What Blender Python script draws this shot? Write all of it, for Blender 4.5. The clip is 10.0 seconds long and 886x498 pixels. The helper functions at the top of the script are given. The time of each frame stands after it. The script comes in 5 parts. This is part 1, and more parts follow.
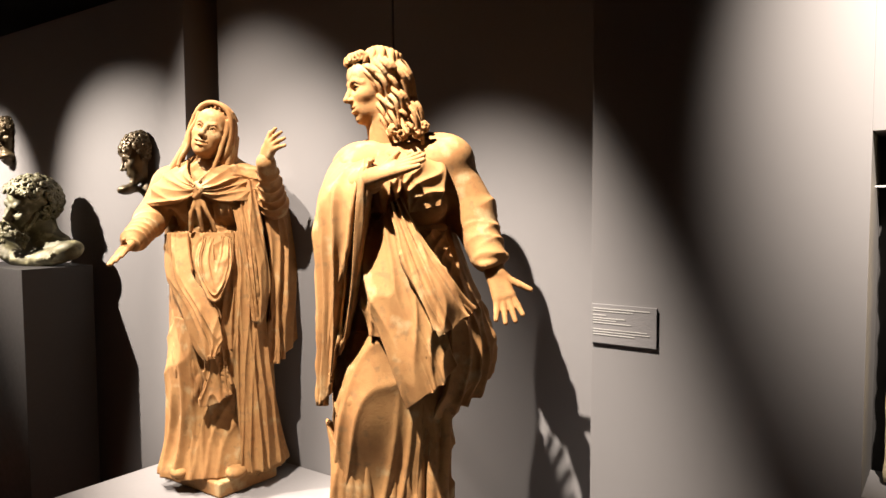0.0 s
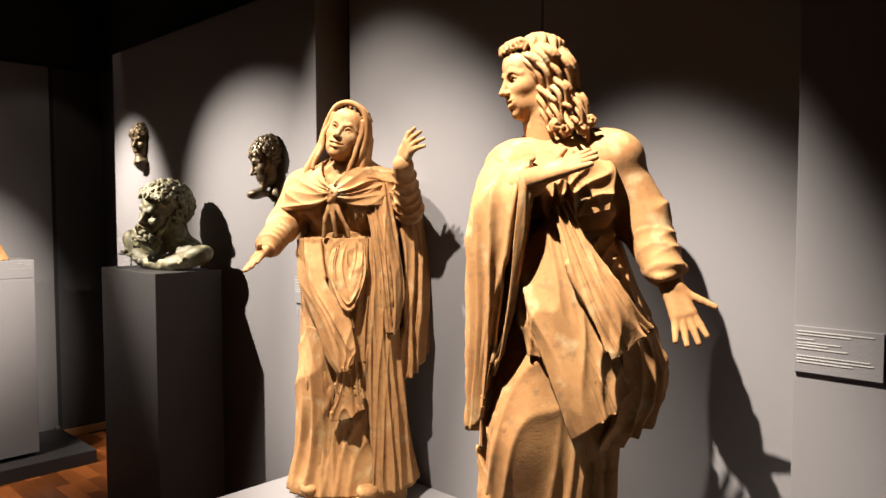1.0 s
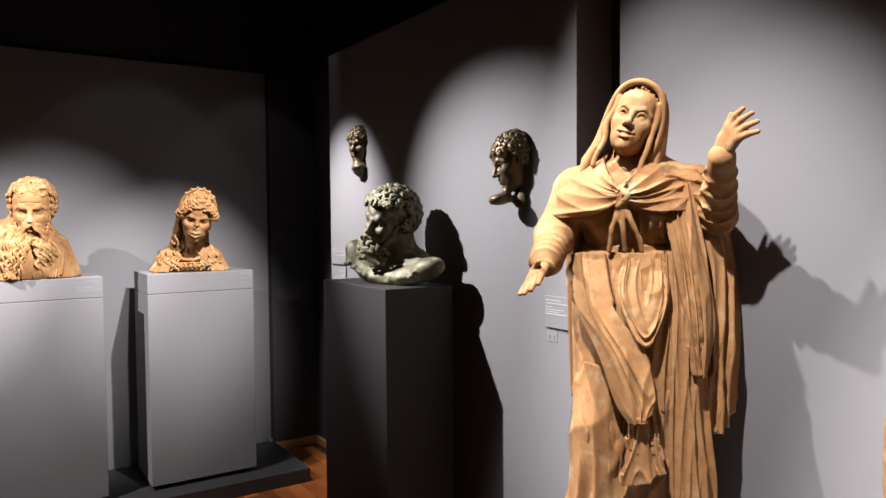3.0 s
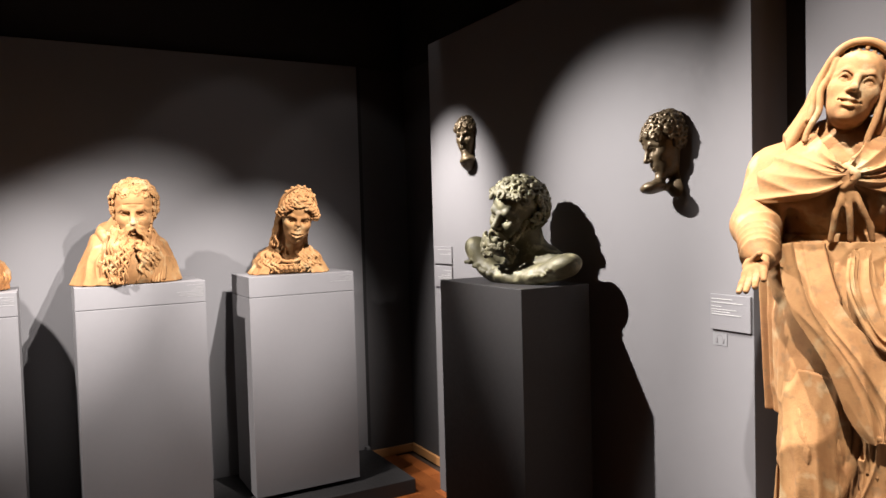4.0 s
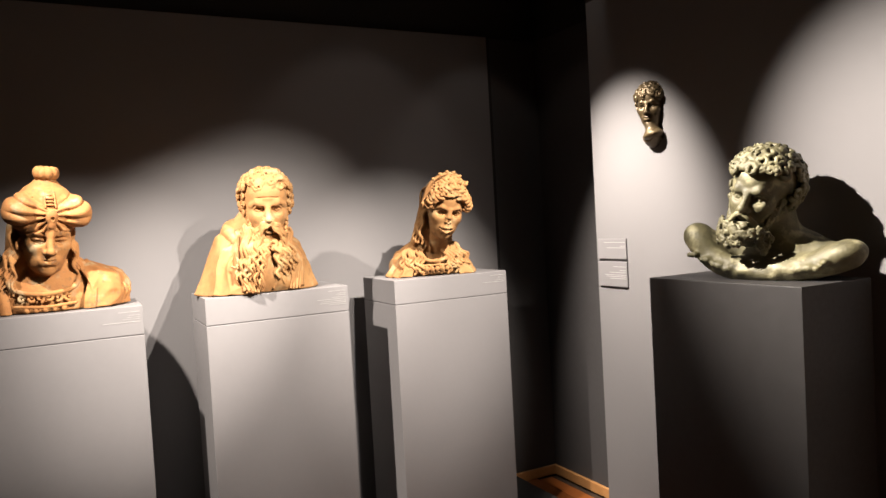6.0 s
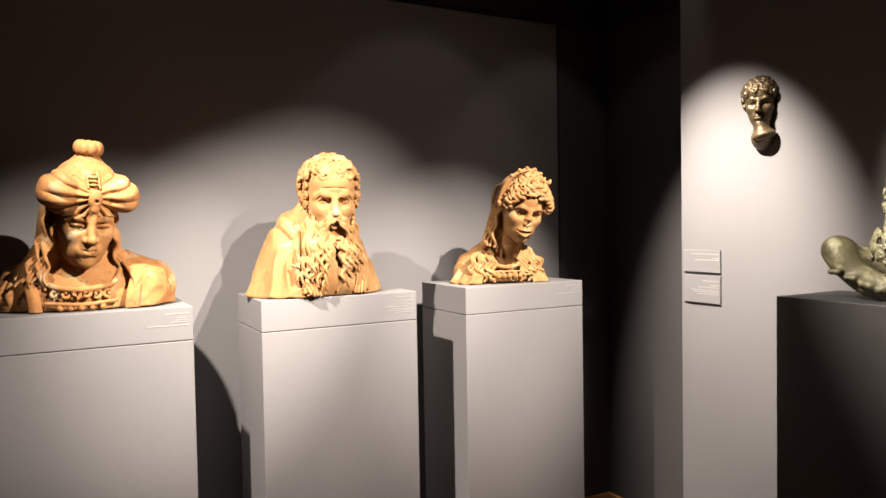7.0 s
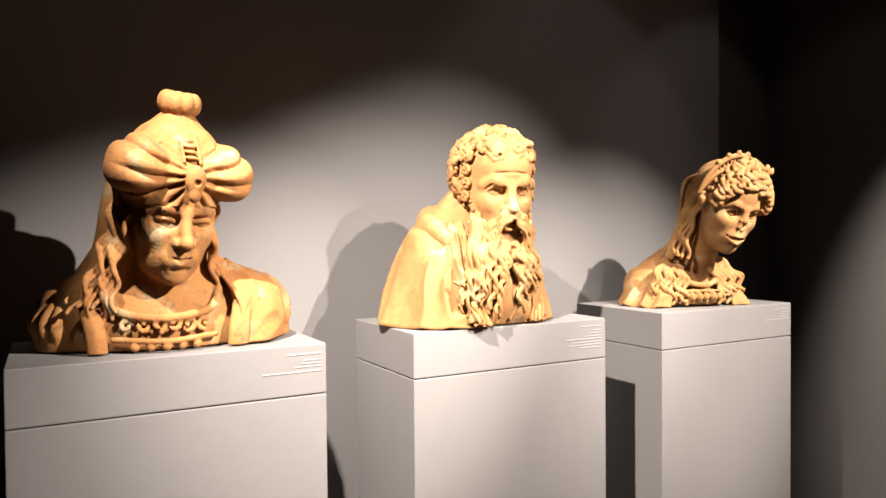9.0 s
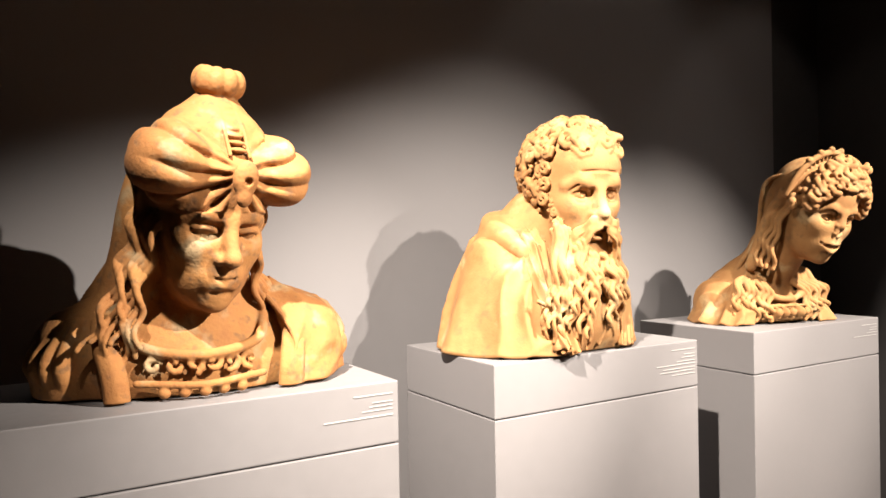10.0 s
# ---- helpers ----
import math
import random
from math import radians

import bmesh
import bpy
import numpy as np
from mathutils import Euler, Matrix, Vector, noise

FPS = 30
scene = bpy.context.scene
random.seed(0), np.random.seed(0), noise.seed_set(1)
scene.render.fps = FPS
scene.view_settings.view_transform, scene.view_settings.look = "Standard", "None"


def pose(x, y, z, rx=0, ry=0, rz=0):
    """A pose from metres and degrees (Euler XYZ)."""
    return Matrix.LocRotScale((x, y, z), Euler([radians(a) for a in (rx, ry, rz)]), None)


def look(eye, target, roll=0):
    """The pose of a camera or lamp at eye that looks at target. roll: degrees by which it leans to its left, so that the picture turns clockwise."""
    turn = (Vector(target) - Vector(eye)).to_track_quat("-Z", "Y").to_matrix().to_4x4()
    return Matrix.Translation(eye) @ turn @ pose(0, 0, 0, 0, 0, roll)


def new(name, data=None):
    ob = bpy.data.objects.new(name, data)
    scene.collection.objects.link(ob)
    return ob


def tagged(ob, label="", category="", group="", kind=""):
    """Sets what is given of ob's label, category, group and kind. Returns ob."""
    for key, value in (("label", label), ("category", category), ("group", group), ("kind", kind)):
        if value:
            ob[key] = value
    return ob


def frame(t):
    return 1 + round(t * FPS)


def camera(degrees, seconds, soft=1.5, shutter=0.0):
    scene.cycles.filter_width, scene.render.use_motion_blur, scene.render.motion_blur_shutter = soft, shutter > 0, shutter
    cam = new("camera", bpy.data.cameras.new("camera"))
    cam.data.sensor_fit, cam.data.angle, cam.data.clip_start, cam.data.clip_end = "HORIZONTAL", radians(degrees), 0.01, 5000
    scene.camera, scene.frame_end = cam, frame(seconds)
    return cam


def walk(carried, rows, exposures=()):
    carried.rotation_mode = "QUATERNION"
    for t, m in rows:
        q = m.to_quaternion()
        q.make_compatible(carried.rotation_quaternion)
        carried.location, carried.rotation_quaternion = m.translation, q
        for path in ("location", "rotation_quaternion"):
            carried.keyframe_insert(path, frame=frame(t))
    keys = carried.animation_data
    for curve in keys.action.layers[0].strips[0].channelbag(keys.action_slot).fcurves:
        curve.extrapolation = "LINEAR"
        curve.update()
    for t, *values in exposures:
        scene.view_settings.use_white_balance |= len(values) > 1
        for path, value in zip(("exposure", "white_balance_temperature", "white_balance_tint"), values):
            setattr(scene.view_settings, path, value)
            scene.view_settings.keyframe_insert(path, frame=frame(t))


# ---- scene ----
cam = camera(63.5, 10.0)
PATH = [
    (0, (-0.074, -0.095, 1.607), (-1.246, 1.522, 1.482), -0.3),
    (0.5, (-0.195, -0.038, 1.61), (-1.521, 1.455, 1.503), -0.4),
    (1, (-0.333, -0.039, 1.597), (-1.713, 1.404, 1.495), -0.1),
    (1.5, (-0.514, -0.084, 1.606), (-1.929, 1.327, 1.513), -0.0),
    (2, (-0.655, -0.067, 1.597), (-2.169, 1.238, 1.524), -0.3),
    (2.5, (-0.825, -0.005, 1.602), (-2.438, 1.176, 1.543), -0.4),
    (2.7, (-0.88, 0.009, 1.606), (-2.518, 1.154, 1.539), -0.3),
    (3.8, (-1.284, -0.088, 1.602), (-3.019, 0.903, 1.508), -1.6),
    (4, (-1.371, -0.162, 1.586), (-3.112, 0.819, 1.506), -1.6),
    (4.5, (-1.629, -0.216, 1.578), (-3.418, 0.675, 1.508), -1.7),
    (4.7, (-1.702, -0.266, 1.564), (-3.497, 0.613, 1.508), -1.6),
    (5, (-1.814, -0.339, 1.567), (-3.619, 0.521, 1.498), -1.8),
    (5.2, (-1.884, -0.377, 1.571), (-3.691, 0.477, 1.493), -1.9),
    (6.3, (-2.364, -0.51, 1.569), (-4.128, 0.43, 1.492), -3.1),
    (6.5, (-2.475, -0.535, 1.574), (-4.233, 0.414, 1.493), -2.3),
    (7, (-2.7, -0.652, 1.566), (-4.458, 0.299, 1.499), -1.0),
    (7.5, (-2.877, -0.754, 1.572), (-4.653, 0.164, 1.533), -0.4),
    (8, (-3.132, -0.797, 1.569), (-4.912, 0.114, 1.519), -0.3),
    (8.5, (-3.432, -0.771, 1.566), (-5.206, 0.15, 1.515), -0.3),
    (9, (-3.653, -0.798, 1.549), (-5.403, 0.17, 1.51), -0.5),
    (9.5, (-3.854, -0.847, 1.563), (-5.573, 0.175, 1.539), -0.9),
    (10, (-4.024, -0.851, 1.555), (-5.735, 0.184, 1.541), -1.0),
]
EXPOSURES = [(0.0, 0.1, 6500, 10), (1.2, -0.08, 6200, 10), (2.3, -0.38, 5450, 10), (2.8, -0.40, 5450, 10), (4.2, -0.26, 5800, 10), (6.5, 0.0, 6300, 10), (8.5, 0.14, 6350, 10), (10.0, 0.16, 6350, 10)]
walk(cam, [(t, look(eye, target, roll)) for t, eye, target, roll in PATH], EXPOSURES)

# ---- light: ceiling spotlights over the exhibits, almost no ambient light ----
world = bpy.data.worlds.new("world")
scene.world = world
world.use_nodes = True
world.node_tree.nodes["Background"].inputs[0].default_value = (0.9, 0.85, 0.8, 1)
world.node_tree.nodes["Background"].inputs[1].default_value = 0.0005


def spot(name, eye, target, watts, cone, blend=0.5, size=0.025, colour=(1.0, 0.875, 0.75)):
    lamp = bpy.data.lights.new(name, "SPOT")
    lamp.energy, lamp.spot_size, lamp.spot_blend = watts, radians(cone), blend
    lamp.shadow_soft_size, lamp.color = size, colour
    new(name, lamp).matrix_world = look(eye, target)


# lamps from both sides cross over the three busts; two small ones graze the panel from above
spot("spot_busts_south", (-4.40, -0.97, 2.90), (-5.73, 0.75, 0.28), 980, 50, 1.0, 0.018)
spot("spot_turban_bust", (-2.85, 1.20, 3.00), (-5.48, -0.42, 1.16), 1600, 25, 1.0, 0.018)
spot("spot_bearded_bust", (-3.60, 0.88, 3.00), (-5.62, 0.32, 1.24), 570, 37, 1.0, 0.018)
spot("spot_diademed_bust", (-3.45, 1.20, 3.05), (-5.50, 1.02, 1.12), 1200, 33, 1.0, 0.018)
spot("spill_busts", (-4.80, 0.90, 3.20), (-5.73, 0.85, 1.20), 5, 58, 0.35, 0.018)
spot("spill_diademed_bust", (-4.80, 1.62, 3.20), (-5.73, 1.60, 1.20), 6, 54, 0.35, 0.018)
spot("spot_bronze_bust", (-4.62, 0.10, 3.00), (-3.20, 1.84, 1.26), 1650, 41, 1.0, 0.016)
spot("spot_wall_mask", (-4.80, 0.75, 3.00), (-4.78, 1.84, 1.36), 1300, 42, 1.0, 0.016)
spot("spot_veiled_woman", (-3.25, 0.60, 3.90), (-2.26, 1.72, 1.18), 1450, 37, 0.8)
spot("spot_veiled_woman_front", (-1.82, 0.22, 3.90), (-2.28, 1.75, 1.12), 1500, 32, 0.9)
spot("spot_young_man", (-1.66, 0.28, 3.90), (-1.32, 1.62, 1.02), 2800, 31, 0.8)
spot("spot_niche", (0.18, 0.40, 3.05), (0.20, 1.70, 2.10), 1450, 53, 0.9)

# ---- materials ----
def material(name, dark, light, rough=0.8, metal=0.0, grain=60.0, patch=5.0, bump=0.15, bump_scale=180.0, stain=None, stain_at=0.6, step=0.004, dirt=None):
    """Two-scale mottled surface with a fine relief and, where given, stains of another colour."""
    mat = bpy.data.materials.new(name)
    mat.use_nodes = True
    nodes, links = mat.node_tree.nodes, mat.node_tree.links
    shader = nodes["Principled BSDF"]
    coords = nodes.new("ShaderNodeTexCoord")

    def tex(scale, detail=4.0):
        n = nodes.new("ShaderNodeTexNoise")
        n.inputs["Scale"].default_value, n.inputs["Detail"].default_value = scale, detail
        links.new(coords.outputs["Object"], n.inputs["Vector"])
        return n.outputs["Fac"]

    def ramp(source, a, b, ca, cb):
        r = nodes.new("ShaderNodeValToRGB")
        r.color_ramp.elements[0].position, r.color_ramp.elements[1].position = a, b
        r.color_ramp.elements[0].color, r.color_ramp.elements[1].color = (*ca, 1), (*cb, 1)
        links.new(source, r.inputs[0])
        return r.outputs[0]

    def mix(a, b, fac):
        m = nodes.new("ShaderNodeMix")
        m.data_type = "RGBA"
        if isinstance(fac, float):
            m.inputs[0].default_value = fac
        else:
            links.new(fac, m.inputs[0])
        links.new(a, m.inputs[6])
        links.new(b, m.inputs[7])
        return m.outputs[2]

    big, small = tex(patch, 5.0), tex(grain, 6.0)
    colour = mix(ramp(big, 0.32, 0.68, dark, light), ramp(small, 0.3, 0.7, dark, light), 0.35)
    if stain:
        mask = ramp(tex(patch * 1.7 + 1.3, 7.0), stain_at, stain_at + 0.12, (0, 0, 0), (1, 1, 1))
        flat = nodes.new("ShaderNodeRGB")
        flat.outputs[0].default_value = (*stain, 1)
        colour = mix(colour, flat.outputs[0], mask)
    if dirt:
        spots = ramp(tex(patch * 5.5, 9.0), 0.56, 0.68, (0, 0, 0), (0.55, 0.55, 0.55))
        soil = nodes.new("ShaderNodeRGB")
        soil.outputs[0].default_value = (*dirt, 1)
        colour = mix(colour, soil.outputs[0], spots)
    links.new(colour, shader.inputs["Base Color"])
    links.new(ramp(small, 0.2, 0.8, (rough - 0.07,) * 3, (rough + 0.07,) * 3), shader.inputs["Roughness"])
    shader.inputs["Metallic"].default_value = metal
    relief = nodes.new("ShaderNodeBump")
    relief.inputs["Strength"].default_value, relief.inputs["Distance"].default_value = bump, step
    links.new(tex(bump_scale, 6.0), relief.inputs["Height"])
    links.new(relief.outputs[0], shader.inputs["Normal"])
    return mat


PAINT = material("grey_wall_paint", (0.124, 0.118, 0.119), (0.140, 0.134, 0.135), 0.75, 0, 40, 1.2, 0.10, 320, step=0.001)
# darkened copy of the wall paint: shade of the unlit walls put into colour
PAINT_SHADED = material("shaded_grey_wall_paint", (0.034, 0.031, 0.031), (0.042, 0.039, 0.039), 0.8, 0, 40, 1.2, 0.10, 320, step=0.001)
PLINTH_PAINT = material("grey_pedestal_paint", (0.145, 0.138, 0.139), (0.164, 0.156, 0.157), 0.6, 0, 50, 1.6, 0.08, 420, step=0.001)
DARK_PLINTH_PAINT = material("dark_pedestal_paint", (0.016, 0.0145, 0.0142), (0.021, 0.0192, 0.0189), 0.6, 0, 50, 1.6, 0.08, 420, step=0.001)
# black for dark joints and linings, and for unlit surfaces whose darkness is coloured in
BLACK = material("black_darkness_and_joints", (0.012, 0.011, 0.011), (0.02, 0.018, 0.018), 0.9, 0, 30, 1.0, 0.1, 200)
TERRACOTTA = material("pale_terracotta", (0.205, 0.086, 0.022), (0.318, 0.170, 0.058), 0.85, 0, 45, 7, 0.22, 190, (0.32, 0.215, 0.10), 0.57, 0.003, (0.145, 0.080, 0.030))
TERRACOTTA_RED = material("weathered_terracotta", (0.205, 0.074, 0.016), (0.320, 0.152, 0.042), 0.85, 0, 45, 9, 0.42, 150, (0.28, 0.195, 0.10), 0.57, 0.003, (0.085, 0.050, 0.026))
BRONZE_GREEN = material("patinated_bronze", (0.03, 0.027, 0.012), (0.140, 0.125, 0.062), 0.6, 0.1, 45, 9, 0.35, 120, (0.24, 0.22, 0.125), 0.54)
BRONZE = material("brown_bronze", (0.055, 0.038, 0.018), (0.12, 0.085, 0.042), 0.42, 0.5, 70, 12, 0.25, 160)
STONE = material("cream_stone", (0.45, 0.37, 0.22), (0.55, 0.47, 0.31), 0.8, 0, 40, 5, 0.5, 90, (0.25, 0.15, 0.07), 0.62)
WHITE = material("white_print", (0.30, 0.295, 0.28), (0.34, 0.33, 0.32), 0.6)
LABEL = material("grey_label_card", (0.14, 0.134, 0.136), (0.155, 0.149, 0.151), 0.5)
LABEL_LIGHT = material("light_grey_sticker", (0.152, 0.148, 0.149), (0.166, 0.162, 0.163), 0.5)
WOOD_TRIM = material("oak_skirting", (0.33, 0.155, 0.05), (0.45, 0.23, 0.085), 0.45, 0, 50, 8, 0.2, 90)
JOINT = material("dark_floor_joint", (0.03, 0.016, 0.008), (0.045, 0.025, 0.012), 0.8)


def parquet_material():
    mat = material("parquet_block", (0.17, 0.046, 0.010), (0.28, 0.088, 0.020), 0.32, 0, 70, 6, 0.15, 120)
    nodes, links = mat.node_tree.nodes, mat.node_tree.links
    shader = nodes["Principled BSDF"]
    source = shader.inputs["Base Color"].links[0].from_socket
    info, hsv, amount = nodes.new("ShaderNodeObjectInfo"), nodes.new("ShaderNodeHueSaturation"), nodes.new("ShaderNodeMapRange")
    amount.inputs[3].default_value, amount.inputs[4].default_value = 0.55, 1.35
    links.new(info.outputs["Random"], amount.inputs[0])
    links.new(amount.outputs[0], hsv.inputs["Value"])
    links.new(source, hsv.inputs["Color"])
    links.new(hsv.outputs[0], shader.inputs["Base Color"])
    return mat


PARQUET = parquet_material()


# ---- building helpers ----
def box_mesh(name, lo, hi, bevel=0.0):
    """A box between two corners, with softened edges."""
    bm = bmesh.new()
    bmesh.ops.create_cube(bm, size=1)
    for v in bm.verts:
        v.co = Vector([lo[i] + (v.co[i] + 0.5) * (hi[i] - lo[i]) for i in range(3)])
    if bevel:
        bmesh.ops.bevel(bm, geom=bm.edges[:], offset=bevel, segments=2, affect="EDGES", profile=0.6)
    return bm


def link(name, bm, mat, parent=None, label="", smooth=False):
    me = bpy.data.meshes.new(name)
    bm.to_mesh(me)
    bm.free()
    me.materials.append(mat)
    if smooth:
        me.shade_smooth()
    ob = new(name, me)
    if parent:
        ob.parent = parent
    return tagged(ob, label)


def part(name, bm, mat, parent, label=""):
    return link(name, bm, mat, parent, label)


def block(name, lo, hi, mat, parent=None, label="", bevel=0.0):
    return link(name, box_mesh(name, lo, hi, bevel), mat, parent, label)


def structure(ob, label, category):
    return tagged(ob, label, category, kind="structure")


# ---- the room ----
TOP = 2.6
CEIL = 4.05
structure(block("floor", (-6.2, -4.5, -0.12), (3.2, 2.3, -0.012), JOINT), "reddish brown oak parquet floor of the gallery", "floor")
# ceiling and upper walls are coloured black in place of unlit darkness
structure(block("ceiling", (-6.2, -4.5, CEIL), (3.2, 2.3, CEIL + 0.1), BLACK), "ceiling coloured black to stand for the darkness above", "ceiling")
# walls outside the lamp beams take the paint with shade in its colour
structure(block("wall_west", (-6.0, -4.5, -0.012), (-5.765, 2.04, TOP), PAINT_SHADED), "grey gallery wall with its shade put into the paint colour", "wall")
structure(block("wall_west_upper", (-6.0, -4.5, TOP + 0.002), (-5.765, 2.04, CEIL), BLACK), "upper wall above the panels, coloured black for the darkness there", "wall")
structure(block("wall_north", (-6.0, 2.042, -0.012), (3.2, 2.25, TOP), PAINT_SHADED), "grey gallery wall behind the panels, colour darkened for the shade there", "wall")
structure(block("wall_north_upper", (-6.0, 2.042, TOP + 0.002), (3.2, 2.25, CEIL), BLACK), "upper wall above the panels, coloured black for the darkness there", "wall")
structure(block("wall_east", (3.0, -4.5, -0.012), (3.2, 2.04, CEIL), PAINT_SHADED), "grey gallery wall, colour darkened to keep bounced light low", "wall")
structure(block("wall_south", (-6.0, -4.7, -0.012), (3.2, -4.5, CEIL), PAINT_SHADED), "grey gallery wall, colour darkened to keep bounced light low", "wall")
structure(block("wall_panel_west", (-5.763, -4.4, 0.0), (-5.73, 1.682, TOP), PAINT, bevel=0.002), "tall grey painted display panel behind the busts", "wall panel")
structure(block("wall_panel_masks", (-5.035, 1.84, 0.0), (-2.888, 2.02, TOP), PAINT, bevel=0.002), "grey painted display panel carrying two bronze masks", "wall panel")
structure(block("wall_panel_statues", (-2.755, 1.92, 0.0), (-1.7545, 2.02, CEIL - 0.3), PAINT, bevel=0.0015), "grey painted display panel behind the veiled woman", "wall panel")
structure(block("wall_panel_statues", (-1.7465, 1.92, 0.0), (-0.86, 2.02, CEIL - 0.3), PAINT, bevel=0.0015), "grey painted display panel behind the young man", "wall panel")

# added black strip: colours in the shadow of the gap at the panel's edge
structure(block("trim", (-5.764, 1.684, 0.0), (-5.757, 1.716, TOP), BLACK), "black strip standing in for the shaded gap beside the display panel", "trim")
tagged(block("panel_foot", (-5.728, 1.655, 0.0855), (-5.690, 1.681, 0.105), LABEL_LIGHT, bevel=0.003), "small pale metal foot at the panel's lower corner", "bracket")

# the panel with the niche: four pieces round an opening, and a black box behind it
niche = structure(block("wall_panel_niche", (-0.88, 1.70, 0.0), (-0.235, 1.91, CEIL - 0.3), PAINT, bevel=0.002), "grey painted display panel with a cut-out niche", "wall panel")
block("upper_piece", (-0.235, 1.70, 1.76), (0.75, 1.90, CEIL - 0.3), PAINT, niche)
block("lower_piece", (-0.235, 1.70, 0.0), (0.75, 1.90, 0.955), PAINT, niche)
block("side_piece", (0.75, 1.70, 0.0), (2.99, 1.90, CEIL - 0.3), PAINT, niche)
block("niche_back", (-0.26, 1.915, 0.90), (0.80, 1.935, 1.80), BLACK, niche, "black lining of the niche")

for lo, hi in (((-5.765, 1.70, 0.0), (-5.745, 2.04, 0.055)), ((-5.745, 2.02, 0.0), (-5.036, 2.04, 0.055))):
    structure(block("baseboard", lo, hi, WOOD_TRIM, bevel=0.004), "narrow oak skirting board along the dark wall", "skirting board")

platform = structure(block("platform", (-2.79, 0.95, 0.0), (-0.885, 1.918, 0.52), PLINTH_PAINT, bevel=0.004), "wide low grey painted platform under the two statues", "platform")
structure(block("plinth", (-5.728, -3.2, 0.0), (-5.06, 1.69, 0.085), DARK_PLINTH_PAINT, bevel=0.004), "long low dark grey plinth under the pedestals", "plinth")


# ---- pedestals ----
def pedestal(lo, hi, z0, band, rows, paint, label):
    """A painted box with a removable upper band, and lines of white print set flush right on the band."""
    base = tagged(new("pedestal"), label, "pedestal", "grey pedestals along the walls")
    x0, y0, x1, y1, z1 = *lo, *hi
    base.location = ((x0 + x1) / 2, (y0 + y1) / 2, z0)
    shift = Vector(base.location)

    def piece(name, a, b, mat, lab="", bevel=0.0025):
        return block(name, Vector(a) - shift, Vector(b) - shift, mat, base, lab, bevel)

    if band:
        piece("body", (x0, y0, z0), (x1, y1, z1 - band - 0.0025), paint)
        piece("core", (x0 + 0.012, y0 + 0.012, z1 - band - 0.01), (x1 - 0.012, y1 - 0.012, z1 - band + 0.01), BLACK, "dark joint below the upper band", 0)
        piece("upper_band", (x0, y0, z1 - band), (x1, y1, z1), paint)
    else:
        piece("body", (x0, y0, z0), (x1, y1, z1), paint)
    for k, (drop, width, tall) in enumerate(rows):
        z = z1 - drop
        piece("text_line", (x1 - 0.001, y1 - 0.012 - width, z - tall * 0.45), (x1 + 0.0012, y1 - 0.012, z), WHITE, "line of small white print", 0)
    return base


pedestal((-5.55, -0.871), (-5.163, -0.261, 1.313), 0.11, 0.110, [(0.020, 0.075, 0.004), (0.034, 0.040, 0.0025), (0.041, 0.045, 0.0025), (0.048, 0.060, 0.0025), (0.058, 0.130, 0.004)], PLINTH_PAINT, "grey painted pedestal under the turbaned terracotta bust")
pedestal((-5.565, -0.028), (-5.196, 0.577, 1.311), 0.11, 0.110, [(0.018, 0.080, 0.003), (0.030, 0.036, 0.0025), (0.037, 0.045, 0.0025), (0.046, 0.062, 0.0025), (0.053, 0.130, 0.003), (0.062, 0.110, 0.0025), (0.069, 0.118, 0.003), (0.077, 0.080, 0.0025)], PLINTH_PAINT, "grey painted pedestal under the bearded terracotta bust")
pedestal((-5.593, 0.801), (-5.20, 1.401, 1.310), 0.11, 0.110, [(0.018, 0.080, 0.003), (0.027, 0.036, 0.0025), (0.034, 0.042, 0.0025), (0.042, 0.055, 0.0025), (0.050, 0.125, 0.003)], PLINTH_PAINT, "grey painted pedestal under the diademed terracotta bust")
pedestal((-4.258, 1.445), (-3.620, 1.785, 1.311), 0.0, 0, [], DARK_PLINTH_PAINT, "tall dark grey pedestal under the bronze bust")


